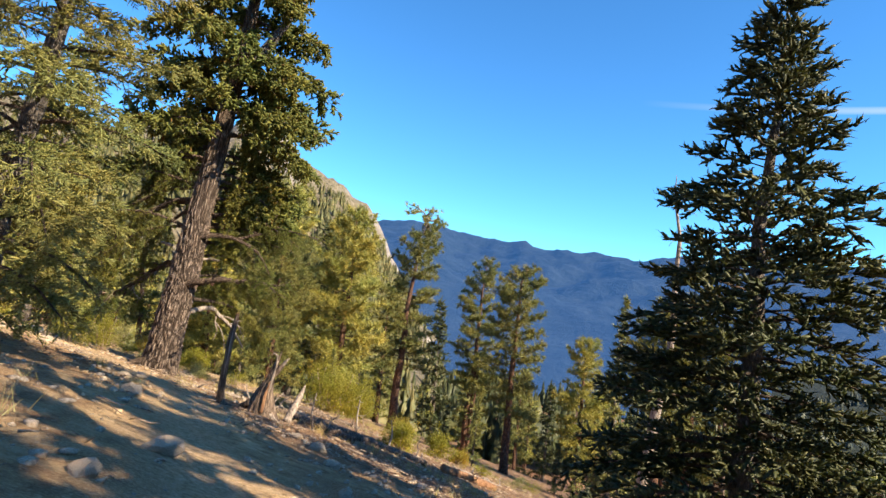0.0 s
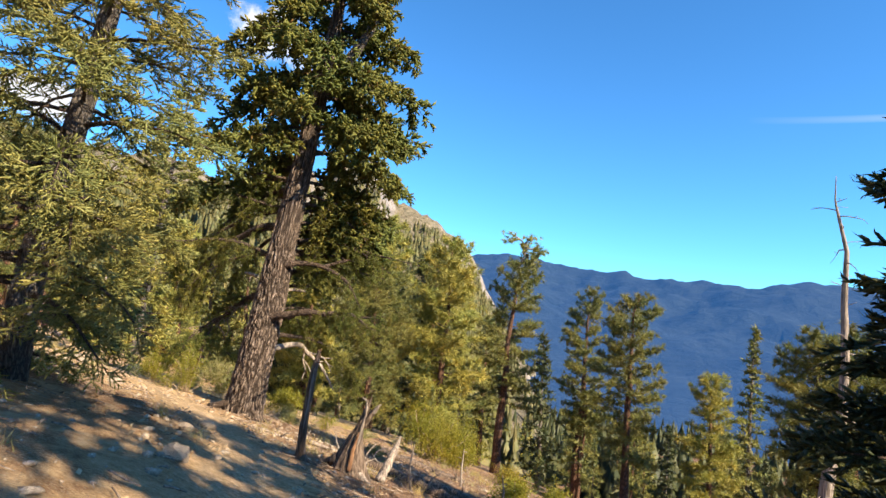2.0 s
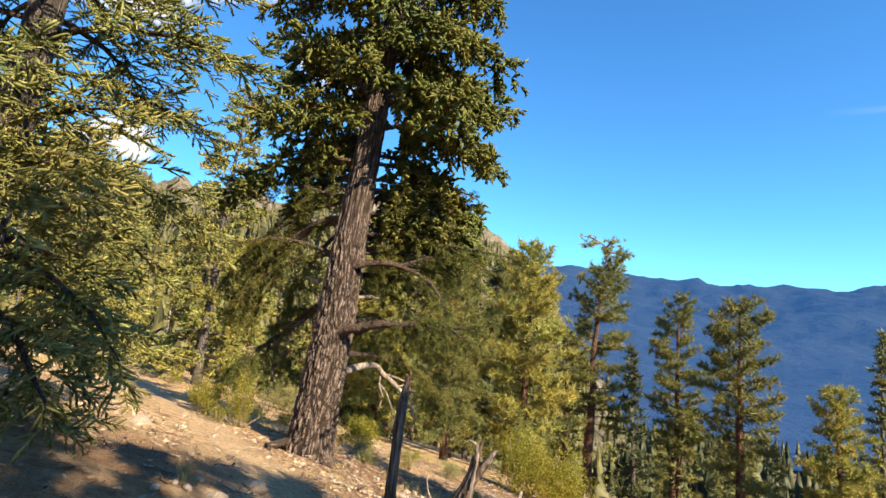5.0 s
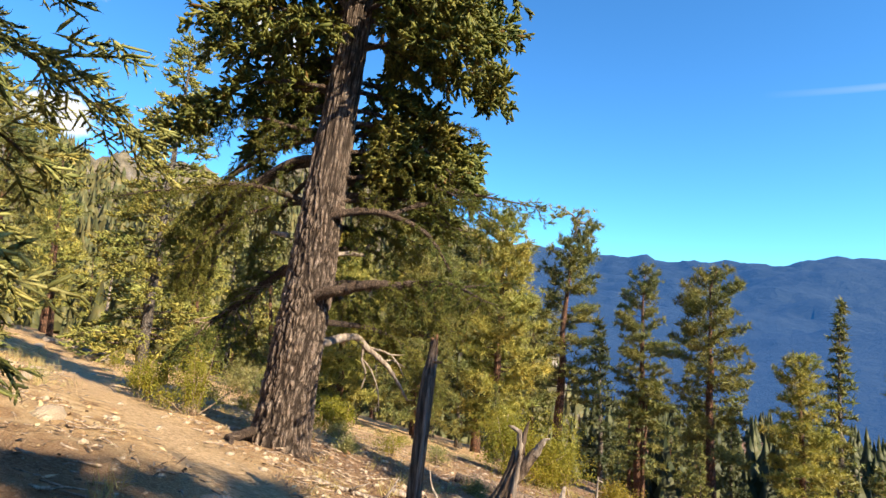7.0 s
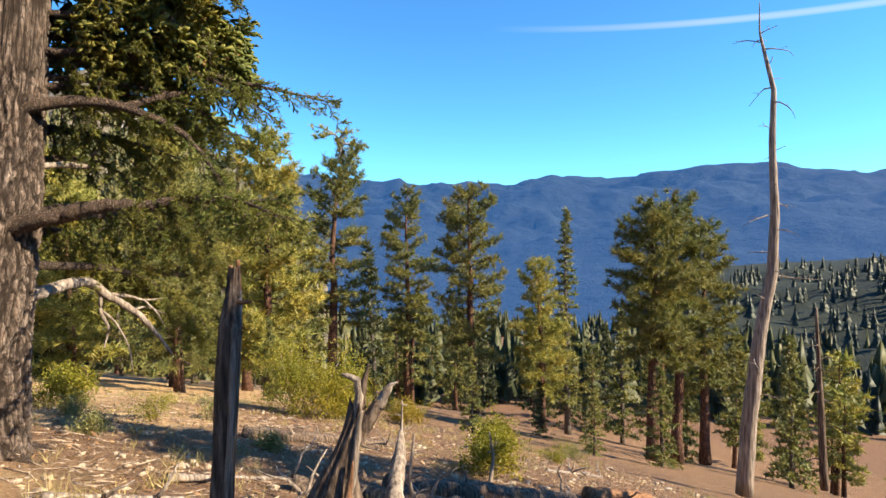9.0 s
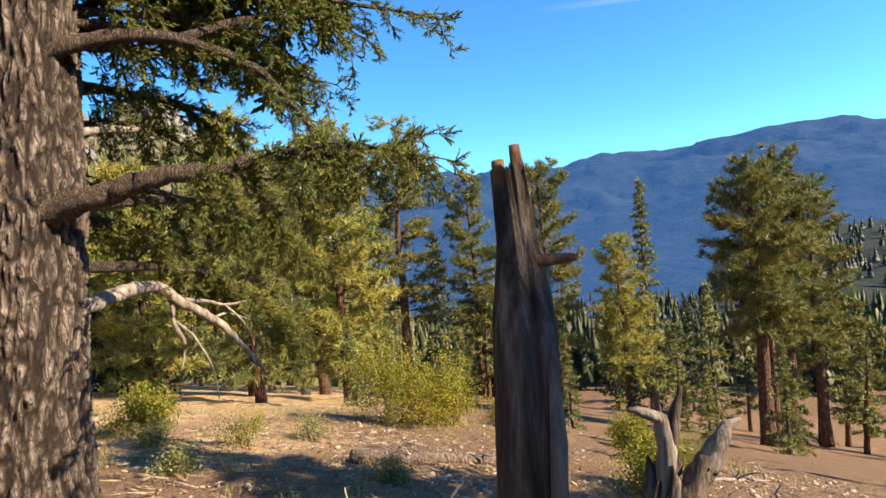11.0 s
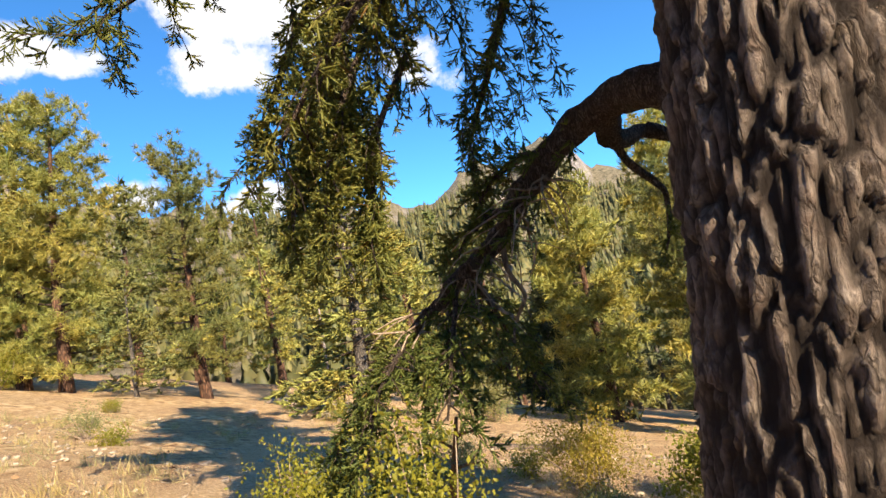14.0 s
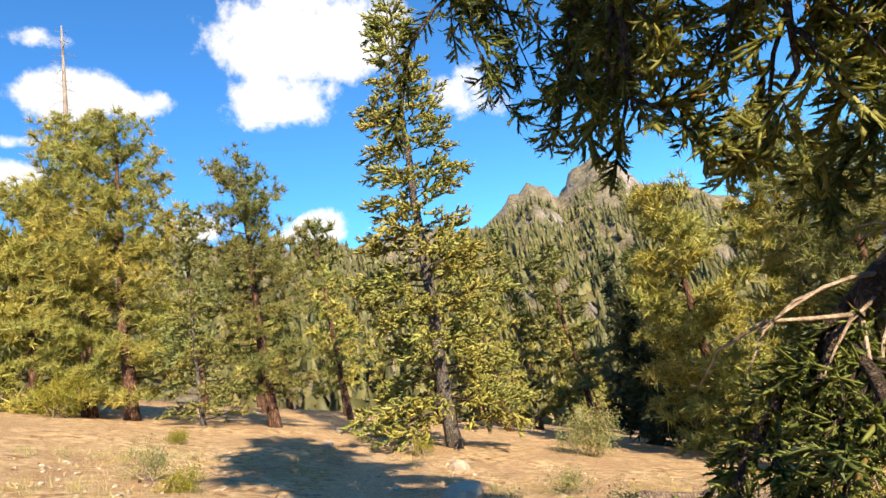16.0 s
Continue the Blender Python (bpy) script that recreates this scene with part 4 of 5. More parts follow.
    # broken pale stubs
    for a, b, c_, rs in (((-7.6, 17.05, 2.9), (-7.1, 17.6, 2.98), (-6.66, 18.35, 3.2), 0.06), ((-7.6, 17.0, 1.6), (-7.25, 17.3, 1.68), (-6.95, 17.35, 1.66), 0.05), ((-7.1, 17.33, 1.66), (-6.98, 17.36, 1.72), (-6.88, 17.38, 1.86), 0.025),
                         ((-8.3, 17.1, 1.95), (-8.55, 17.2, 2.0), (-8.7, 17.25, 2.02), 0.05)):
        limb(rel(a, b, c_), rs * 0.5, rs * 0.5, None, material=M_GREYWOOD, name="broken_stub", label="pale broken branch stub")
    # the rest of the boughs up the trunk
    for k in range(58):
        z = 3.9 + 11.2 * ((k + rng.uniform()) / 58) ** 1.1
        a = k * 2.39996 + rng.normal() * 0.3
        v = (z - 3.9) / 11.6
        if (z < 7.0 and abs((math.degrees(a) - 158 + 180) % 360 - 180) < 34) or (z < 7.0 and abs((math.degrees(a) - 332 + 180) % 360 - 180) < 18) or (z < 7.5 and abs((math.degrees(a) - 215 + 180) % 360 - 180) < 26):
            continue
        ln = (3.5 * (1 - v) ** 0.75 + 0.35) * rng.uniform(0.75, 1.1)
        if z < 7.5 and abs((math.degrees(a) - 118 + 180) % 360 - 180) < 20:
            continue
        if z < 10.5 and abs((math.degrees(a) - 158 + 180) % 360 - 180) < 34:
            ln *= 0.6
        pts = arc(axis_at(z), a, 0.12 + rng.normal() * 0.12, ln, -0.75 * rng.uniform(0.5, 1.3), 7, rng, 0.09)
        limb(pts, 0.05 * (1 - 0.6 * v), 0.006, 0.16, 0.95 if z > 6.4 else 0.8, (0.3, 0.85), down=0.24, coarse=z > 6.2)
    # full sides of the crown, across the slope
    for k in range(16):
        z = 4.2 + 0.42 * k + rng.uniform(0, 0.3)
        a = radians((74 if k % 2 else 275) + rng.uniform(-20, 20))
        limb(arc(axis_at(z), a, 0.2 + rng.normal() * 0.1, rng.uniform(2.6, 3.5), -0.8, 7, rng, 0.13), 0.045, 0.006, 0.14, 0.75, (0.35, 0.9), down=0.26, coarse=z > 6.2)
    # lower boughs on the valley side and on the hill side
    for k in range(17):
        hill_side = k % 3 == 2
        z = (5.4 + 2.0 * k / 17) if hill_side else (4.1 + 2.2 * k / 17) if k % 2 else (2.9 + 2.6 * k / 17)
        a = radians((278 if hill_side else 66 if z > 3.9 else 42) + rng.uniform(-20, 20))
        limb(arc(axis_at(z), a, 0.18 + rng.normal() * 0.1, rng.uniform(2.3, 3.1), -0.95, 7, rng, 0.13), 0.042, 0.006, 0.13, 0.85, (0.35, 0.85), down=0.3, coarse=z > 5.0 and not hill_side)
    # the pale fork of the stem high up
    limb([axis_at(9.0), axis_at(9.6) + [0.5, -0.1, 0.1], axis_at(10.6) + [1.1, -0.2, 0], axis_at(12.2) + [1.5, -0.2, 0], axis_at(13.6) + [1.7, -0.1, 0]], 0.17, 0.02, 0.45, 0.8, (0.3, 0.7), M_BARK2, "stem_fork", "pale forked upper stem", coarse=True)
    limb([axis_at(7.8), axis_at(8.3) + [-0.45, -0.3, 0.05], axis_at(8.9) + [-1.0, -0.5, -0.1], axis_at(9.2) + [-1.7, -0.7, -0.1]], 0.1, 0.012, 0.4, 0.8, (0.3, 0.7), M_BARK2, "stem_fork", "pale forked upper stem", coarse=True)
    tagged(part("twigwork", twigs.mesh("twigwork"), M_LIMB, root), kind="stuff")
    tagged(part("dead_twigwork", bare.mesh("dead_twigwork"), M_TWIG, root, "tangle of bare dead twigs"), kind="stuff")
    part("crown", crown_mesh("crown", HERO_SPRAY, org, way, scl, 5), M_FIR, root)
    part("upper_crown", crown_mesh("upper_crown", UPPER_SPRAY, org2, way2, scl2, 6), M_FIR, root)
    # roots at the foot
    for pts, r_ in ((((-8.35, 16.45, -1.3), (-8.6, 16.0, -1.35), (-8.3, 15.7, -1.2), (-8.2, 15.4, -1.45)), 0.06), (((-8.5, 16.6, -1.4), (-8.9, 16.2, -1.45), (-9.3, 16.1, -1.5)), 0.08),
                    (((-7.7, 16.7, -1.7), (-7.3, 16.5, -1.85), (-6.9, 16.2, -2.0)), 0.08), (((-7.8, 17.3, -1.8), (-7.3, 17.6, -2.2), (-6.9, 17.7, -2.5)), 0.08)):
        limb(rel(*pts), r_, 0.02, None, name="root", label="knotty exposed root", material=M_LIMB)


old_fir()

# ---------------------------------------------------------------- two firs by the start
conifer("fir_tree", "fir with pale sunlit sprays drooping over the trail", (-7.95, 9.6, ground_z(-7.95, 9.6) - 0.1), 10.5, (1.5, 0.2), 0.2, 0.05, lambda v: 2.5 * (1 - v) ** 0.45 * (0.72 + 0.28 * min(1, v * 4)) + 0.2, 104, NEAR_SPRAY, M_FIR_L, M_BARK2, 202,
        (-0.05, 0.3), -0.7, 0.42, 0.17, 1.0, sides=14)
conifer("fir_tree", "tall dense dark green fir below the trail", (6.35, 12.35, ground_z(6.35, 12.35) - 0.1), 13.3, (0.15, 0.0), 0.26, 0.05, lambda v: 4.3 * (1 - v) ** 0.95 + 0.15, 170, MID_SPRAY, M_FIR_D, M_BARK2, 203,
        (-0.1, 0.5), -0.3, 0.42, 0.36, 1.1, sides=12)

# ---------------------------------------------------------------- pines on the slope below
SLOPE = "pines on the slope"


def slope_pine(at, top, width, seed, label, leaf=None, lo=0.42, r0=None, lean=(0, 0), count=64, bend=None, gaps=0.05, fine=False):
    gz = at[2] if len(at) > 2 else ground_z(*at)
    h = top - gz
    return conifer("pine_tree", label, (at[0], at[1], gz - 0.2), h, lean, r0 or h * 0.021, lo, pine_profile(width), count, FINE_TUFT if fine else PINE_TUFT, leaf or M_PINE, M_PBARK, seed,
                   (-0.15, 0.7), 0.1, 0.5, 0.34, 1.25, SLOPE, gaps=gaps, bend=bend, loose=0.16)


slope_pine((-2.7, 53.7, -12.6), 7.4, 3.1, 301, "tall pine with a bent wind-flagged top", lo=0.30, lean=(1.0, 0), gaps=0.12, bend=([0, 0.85, 0.93, 1.0], [0, 0, 0.9, 0.2]))
def flag_top(root):
    """The bent crown above the pine: a crooked stem with flat leafy arms."""
    rng = np.random.default_rng(77)
    off = np.array(root.location)
    st, org, way = Build(), [], []
    for pts in (((-1.9, 53.7, 5.6), (-1.5, 53.6, 6.8), (-1.7, 53.7, 7.7), (-2.6, 53.9, 8.3), (-3.4, 54.1, 8.5)), ((-1.6, 53.6, 7.2), (-0.9, 53.5, 7.1), (-0.2, 53.4, 6.8), (0.1, 53.3, 6.9)), ((-1.7, 53.7, 7.5), (-1.2, 53.5, 8.0), (-0.8, 53.4, 8.1)), ((-2.2, 53.8, 8.0), (-2.7, 53.7, 7.7), (-3.2, 53.6, 7.6))):
        p = np.array(pts) - off
        st.tube(np.array([along(p, s)[0] for s in np.linspace(0, 1, 10)]), np.linspace(0.11, 0.03, 10), 6, 0.2, 2.0)
        for s in np.linspace(0.3, 1, 18):
            q, d = along(p, min(s, 0.999))
            org.append(q + rng.normal(size=3) * [0.3, 0.3, 0.14])
            way.append(d + rng.normal(size=3) * 0.6)
    part("bent_top", st.mesh("bent_top"), M_GREYWOOD, root, "bare crooked top stem")
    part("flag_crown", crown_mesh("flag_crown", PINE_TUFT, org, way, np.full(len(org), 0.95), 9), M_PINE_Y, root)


flag_top(bpy.data.objects["pine_tree"])
slope_pine((5.5, 66.9, -18.3), 4.6, 3.3, 302, "tall pine with bare orange lower trunk", lo=0.35, lean=(0.4, 0))
slope_pine((7.43, 49.4, -14.4), 3.8, 2.9, 303, "dense pine with bare orange-brown lower trunk", lo=0.30, lean=(0.3, 0))
slope_pine((16.6, 40.7, -14.1), 1.95, 2.7, 304, "stout pine with twin reddish trunks", lo=0.42, r0=0.42, lean=(0.2, 0))
slope_pine((17.2, 40.9, -14.2), -1.0, 1.2, 305, "slim pine beside a stout pine", lo=0.5, r0=0.26, count=30)
slope_pine((19.6, 42.5, -14.9), 2.4, 2.6, 306, "pine with an open crown", lo=0.36, gaps=0.15)
slope_pine((22.2, 43.0, -15.5), 0.6, 2.4, 307, "pine with an open crown", lo=0.3)
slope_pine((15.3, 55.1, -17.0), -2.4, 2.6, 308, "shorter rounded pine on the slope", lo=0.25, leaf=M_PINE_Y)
conifer("fir_tree", "slender spire-topped fir on the slope", (20.4, 60.7, -20.6), 22.9, (0.2, 0), 0.3, 0.12, cone_profile(1.7, 0.8), 84, FAR_TUFT, M_PINE, M_BARK2, 309, (-0.1, 0.4), -0.2, 0.45, 0.4, 1.15, SLOPE)

# trees behind the old fir
slope_pine((-9.8, 35.3, -5.6), 3.6, 2.6, 311, "yellow-green pine in sun below the trail", M_PINE, 0.10, count=80, fine=True)
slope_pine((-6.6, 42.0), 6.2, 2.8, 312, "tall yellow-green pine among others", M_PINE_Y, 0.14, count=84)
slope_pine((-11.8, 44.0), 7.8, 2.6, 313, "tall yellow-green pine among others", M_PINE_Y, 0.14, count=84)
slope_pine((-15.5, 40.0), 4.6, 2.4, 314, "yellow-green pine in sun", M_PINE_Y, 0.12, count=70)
slope_pine((-8.8, 52.0), 6.0, 2.6, 315, "tall pine on the slope", M_PINE, 0.2, count=70)

# ---------------------------------------------------------------- trees up the trail
WEST = "trees along the upper trail"
slope_pine((-29.7, 30.4, -1.45), 9.95, 2.3, 321, "dark green pine beside the trail", M_PINE, 0.14, fine=True, lean=(0.2, 0.4), count=80)
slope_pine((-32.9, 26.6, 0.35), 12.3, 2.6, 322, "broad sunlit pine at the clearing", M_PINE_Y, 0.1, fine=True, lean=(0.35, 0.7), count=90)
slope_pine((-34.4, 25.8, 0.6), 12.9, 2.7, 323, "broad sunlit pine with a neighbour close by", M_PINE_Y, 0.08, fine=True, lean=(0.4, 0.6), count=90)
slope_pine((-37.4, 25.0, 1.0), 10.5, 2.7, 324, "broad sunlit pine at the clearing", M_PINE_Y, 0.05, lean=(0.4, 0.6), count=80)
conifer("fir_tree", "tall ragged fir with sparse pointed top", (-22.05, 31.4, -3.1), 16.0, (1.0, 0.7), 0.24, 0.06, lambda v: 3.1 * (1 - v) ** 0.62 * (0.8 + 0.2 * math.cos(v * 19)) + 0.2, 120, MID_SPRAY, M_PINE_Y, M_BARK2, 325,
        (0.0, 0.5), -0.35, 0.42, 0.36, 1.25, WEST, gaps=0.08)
conifer("fir_tree", "small pale green young fir", (-29.6, 27.4, ground_z(-29.6, 27.4)), 4.6, (0.15, 0.2), 0.08, 0.05, cone_profile(1.35), 44, MID_SPRAY, M_FIR_L, M_BARK2, 326, (0.0, 0.5), -0.1, 0.42, 0.33, 0.9, WEST)
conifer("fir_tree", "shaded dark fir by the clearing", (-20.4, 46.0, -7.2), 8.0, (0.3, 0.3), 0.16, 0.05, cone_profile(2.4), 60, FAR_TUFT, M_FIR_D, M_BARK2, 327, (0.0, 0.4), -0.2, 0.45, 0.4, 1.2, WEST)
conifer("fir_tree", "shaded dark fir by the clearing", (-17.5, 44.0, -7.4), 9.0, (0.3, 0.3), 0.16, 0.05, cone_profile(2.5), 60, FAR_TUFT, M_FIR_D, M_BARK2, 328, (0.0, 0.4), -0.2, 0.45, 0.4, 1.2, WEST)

# forest filling the slope: a few kinds, repeated
KINDS = [conifer("pine_tree", "pine standing in the slope forest", (-60 + 6 * k, 80, -12), 15, (0.3, 0), 0.3, 0.22, pine_profile(2.3 + 0.3 * k), 42, FAR_TUFT, (M_PINE, M_PINE_Y, M_PINE)[k], M_PBARK, 340 + k, (-0.1, 0.6), 0.05, 0.5, 0.56, 1.4, "forest trees", gaps=0.05) for k in range(3)]
KINDS += [conifer("fir_tree", "fir standing in the slope forest", (-40 + 6 * k, 84, -14), 15, (0.2, 0), 0.24, 0.08, cone_profile(2.4), 52, FAR_TUFT, (M_PINE, M_FIR_D)[k], M_BARK2, 350 + k, (-0.1, 0.4), -0.2, 0.45, 0.58, 1.4, "forest trees") for k in range(2)]
for ob_, (x_, y_) in zip(KINDS, ((-42, 46), (-38, 58), (-50, 40), (-30, 52), (-26, 62))):
    ob_.location = (x_, y_, ground_z(x_, y_) - 0.2)
spots = random.Random(77)


def grow(count, xs, ys, lo, hi, ok, kinds=KINDS):
    done, tries = [], 0
    while len(done) < count and tries < 4000:
        tries += 1
        x_, y_ = spots.uniform(*xs), spots.uniform(*ys)
        if not ok(x_, y_) or any(math.hypot(x_ - a, y_ - b) < 2.6 for a, b in done):
            continue
        done.append((x_, y_))
        s = spots.uniform(lo, hi)
        copy_thing(spots.choice(kinds), pose(x_, y_, ground_z(x_, y_) - 0.3, 0, spots.uniform(-2, 2), spots.uniform(0, 360)) @ Matrix.Diagonal((s * spots.uniform(0.85, 1.1), s * spots.uniform(0.85, 1.1), s, 1)))


grow(26, (-10, 40), (56, 110), 0.7, 1.05, lambda x_, y_: x_ > -6 + (y_ - 56) * -0.1)
grow(12, (24, 46), (30, 62), 0.55, 0.8, lambda x_, y_: True)
grow(10, (-26, -6), (50, 80), 0.8, 1.1, lambda x_, y_: True)
grow(16, (-62, -24), (40, 80), 0.5, 0.8, lambda x_, y_: y_ > 30 - (x_ + 24) * 0.35, KINDS[1:2])
grow(12, (-75, -42), (18, 46), 0.55, 0.85, lambda x_, y_: True, KINDS[1:2])
grow(8, (-8, 16), (34, 48), 0.22, 0.4, lambda x_, y_: True, KINDS[3:])
# the trees behind the walker whose shade lies on the trail
for x_, y_, s in ((5.6, 0.8, 0.62), (8.6, 3.4, 0.72), (7.2, -1.6, 0.75), (10.5, 0.5, 0.85), (4.2, -3.4, 0.6)):
    copy_thing(KINDS[3], pose(x_, y_, ground_z(x_, y_) - 0.3, 0, 0, x_ * 40) @ Matrix.Diagonal((s * 1.25, s * 1.25, s, 1)))


# Two unseen pines, added to throw shade on the trailside fir's low boughs.
for x_, y_, s in ((8.4, 2.0, 0.95), (11.4, 2.4, 1.1)):
    copy_thing(KINDS[1], pose(x_, y_, ground_z(x_, y_) - 0.3, 0, 0, x_ * 70) @ Matrix.Diagonal((s * 1.1, s * 1.1, s, 1)))


def lower_woods():
    """The crowded trees further down, past counting."""
    a_, r_ = np.radians(np.linspace(-14, 62, 60)), np.linspace(88, 330, 40)
    gx, gy = CENTRE[0] + r_[:, None] * np.sin(a_), CENTRE[1] + r_[:, None] * np.cos(a_)
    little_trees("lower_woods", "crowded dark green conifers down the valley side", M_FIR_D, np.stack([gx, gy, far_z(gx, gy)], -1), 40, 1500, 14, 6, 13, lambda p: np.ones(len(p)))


lower_woods()


# ---------------------------------------------------------------- dead trees
def dead_tree(name, label, pts, radii, twigs, seed, material=M_GREYWOOD, span=(0.15, 0.95), reach=(0.3, 1.3), droop=-0.3):
    rng = np.random.default_rng(seed)
    pts = np.array(pts, dtype=float)
    root = thing(name, label, "dead tree", tuple(pts[0]))
    pts = pts - pts[0]
    d = np.array([along(pts, s)[0] for s in np.linspace(0, 1, len(pts) * 4)])
    b = Build()
    b.tube(d, np.interp(np.linspace(0, 1, len(d)), np.linspace(0, 1, len(radii)), radii), 10, 0.15, 4.0)
    part("trunk", b.mesh("trunk"), material, root)
    for k in range(twigs):
        s = span[0] + (span[1] - span[0]) * (k + rng.uniform()) / twigs
        p, _ = along(d, s)
        ln = rng.uniform(*reach) * (1.15 - 0.6 * s)
        g = arc(p, k * 2.4 + rng.normal() * 0.5, rng.uniform(-0.2, 0.35), ln, droop, 5, rng, 0.2)
        t = Build()
        t.tube(g, np.linspace(0.022, 0.006, 5) * (0.6 + 0.5 * ln), 4)
        if ln > 0.6:
            g2 = arc(g[2], k * 2.4 + 0.8, 0.2, ln * 0.4, droop, 4, rng, 0.2)
            t.tube(g2, np.linspace(0.01, 0.004, 4), 4)
        part("branch", t.mesh("branch"), material, root)
    return root


dead_tree("dead_snag", "tall bare bleached snag with short broken branches", ((9.05, 24.5, -8.0), (9.12, 24.4, -5.8), (9.33, 24.2, -2.9), (9.59, 23.97, -0.84), (9.64, 23.93, 1.0), (9.58, 23.98, 3.0), (9.62, 23.96, 4.7), (9.42, 24.13, 5.9), (9.32, 24.2, 6.5), (9.33, 24.21, 7.4)),
          (0.27, 0.24, 0.2, 0.16, 0.13, 0.1, 0.075, 0.05, 0.03, 0.012), 26, 401, span=(0.12, 0.9), reach=(0.3, 1.5))
dead_tree("dead_snag", "blackened leaning snag on the slope", ((13.3, 25.5, -8.9), (13.2, 25.6, -5.5), (13.1, 25.7, -2.4)), (0.14, 0.1, 0.04), 16, 402, M_DARKWOOD, reach=(0.4, 1.2))
dead_tree("dead_pine", "silver-grey dead conifer with drooping bare branches", ((-9.0, 67.8, -13.5), (-9.9, 67.6, -7.5), (-11.0, 67.5, -2.0)), (0.3, 0.2, 0.04), 60, 403, reach=(1.2, 2.6), droop=-1.2, span=(0.2, 0.97))
dead_tree("dead_snag", "tall white snag behind the pines", ((-47.0, 31.6, 2.0), (-46.95, 31.8, 18.7), (-46.76, 32.2, 26.1)), (0.24, 0.16, 0.05), 34, 404, reach=(0.5, 1.6), span=(0.5, 0.97))
dead_tree("dead_snag", "thin grey dead trunk among firs", ((-30.2, 38.2, -4.2), (-30.0, 38.5, 2.0)), (0.13, 0.05), 8, 405, reach=(0.3, 0.8))
dead_tree("dead_sapling", "reddish-brown dead sapling by the trail", ((-10.3, 17.9, -1.5), (-10.25, 17.95, -0.95), (-10.1, 18.0, -0.35)), (0.045, 0.035, 0.012), 12, 407, M_CORE, reach=(0.15, 0.4))


# ---------------------------------------------------------------- broken trunk and stump
def splintered(name, label, category, at, pts, radii, spikes, seed, material, sides=72, pull=0.35):
    """A weathered broken trunk: fluted sides and a torn top."""
    rng = np.random.default_rng(seed)
    root = thing(name, label, category, at)
    pts = np.array(pts, dtype=float)
    m = 60
    s = np.linspace(0, 1, m)
    c = np.array([along(pts, q)[0] for q in s])
    c[1:-1] = (c[:-2] + c[1:-1] * 2 + c[2:]) / 4
    r = np.interp(s, np.linspace(0, 1, len(radii)), radii)
    th = np.arange(sides) / sides * 6.28318
    v = []
    for i in range(m):
        for a in th:
            q = Vector((math.cos(a) * 1.6, math.sin(a) * 1.6, c[i][2] * 0.7 + seed))
            f = 1 + 0.2 * noise.noise(q * 1.4) + 0.14 * noise.noise(Vector((q.x * 2.6 + q.z * 0.8, q.y * 2.6, q.z * 1.4))) + 0.09 * noise.noise(Vector((q.x * 8, q.y * 8 + q.z, q.z * 1.8)))
            rise = 0.0
            if i > m - 12:
                rise = (i - m + 12) / 12 * pull * (noise.noise(Vector((math.cos(a) * 1.8 + seed, math.sin(a) * 1.8, 0))) + 0.6 * noise.noise(Vector((math.cos(a) * 6, math.sin(a) * 6, 3))))
            v.append(c[i] + [math.cos(a) * r[i] * f, math.sin(a) * r[i] * f, rise])
    v.append(c[-1] - [0, 0, pull * 0.5])
    i, j = np.meshgrid(np.arange(m - 1), np.arange(sides), indexing="ij")
    j2 = (j + 1) % sides
    q = np.stack([i * sides + j, i * sides + j2, (i + 1) * sides + j2, (i + 1) * sides + j], -1).reshape(-1, 4)
    k = np.arange(sides)
    t = np.stack([(m - 1) * sides + k, (m - 1) * sides + (k + 1) % sides, np.full(sides, len(v) - 1)], -1)
    part("trunk", mesh_from("trunk", v, t, q, True), material, root)
    for p, ra, mat, nm in spikes:
        p = np.array(p, dtype=float)
        d = np.array([along(p, x)[0] for x in np.linspace(0, 1, len(p) * 5)])
        b = Build()
        b.tube(d, np.interp(np.linspace(0, 1, len(d)), np.linspace(0, 1, len(ra)), ra) * 0.8, 12, 0.3, 22.0)
        part(nm, b.mesh(nm), mat, root)
    return root


def off(at, *pts):
    return [tuple(np.array(p) - np.array(at)) for p in pts]


BT = (-4.9, 12.86, ground_z(-4.9, 12.86) - 0.15)
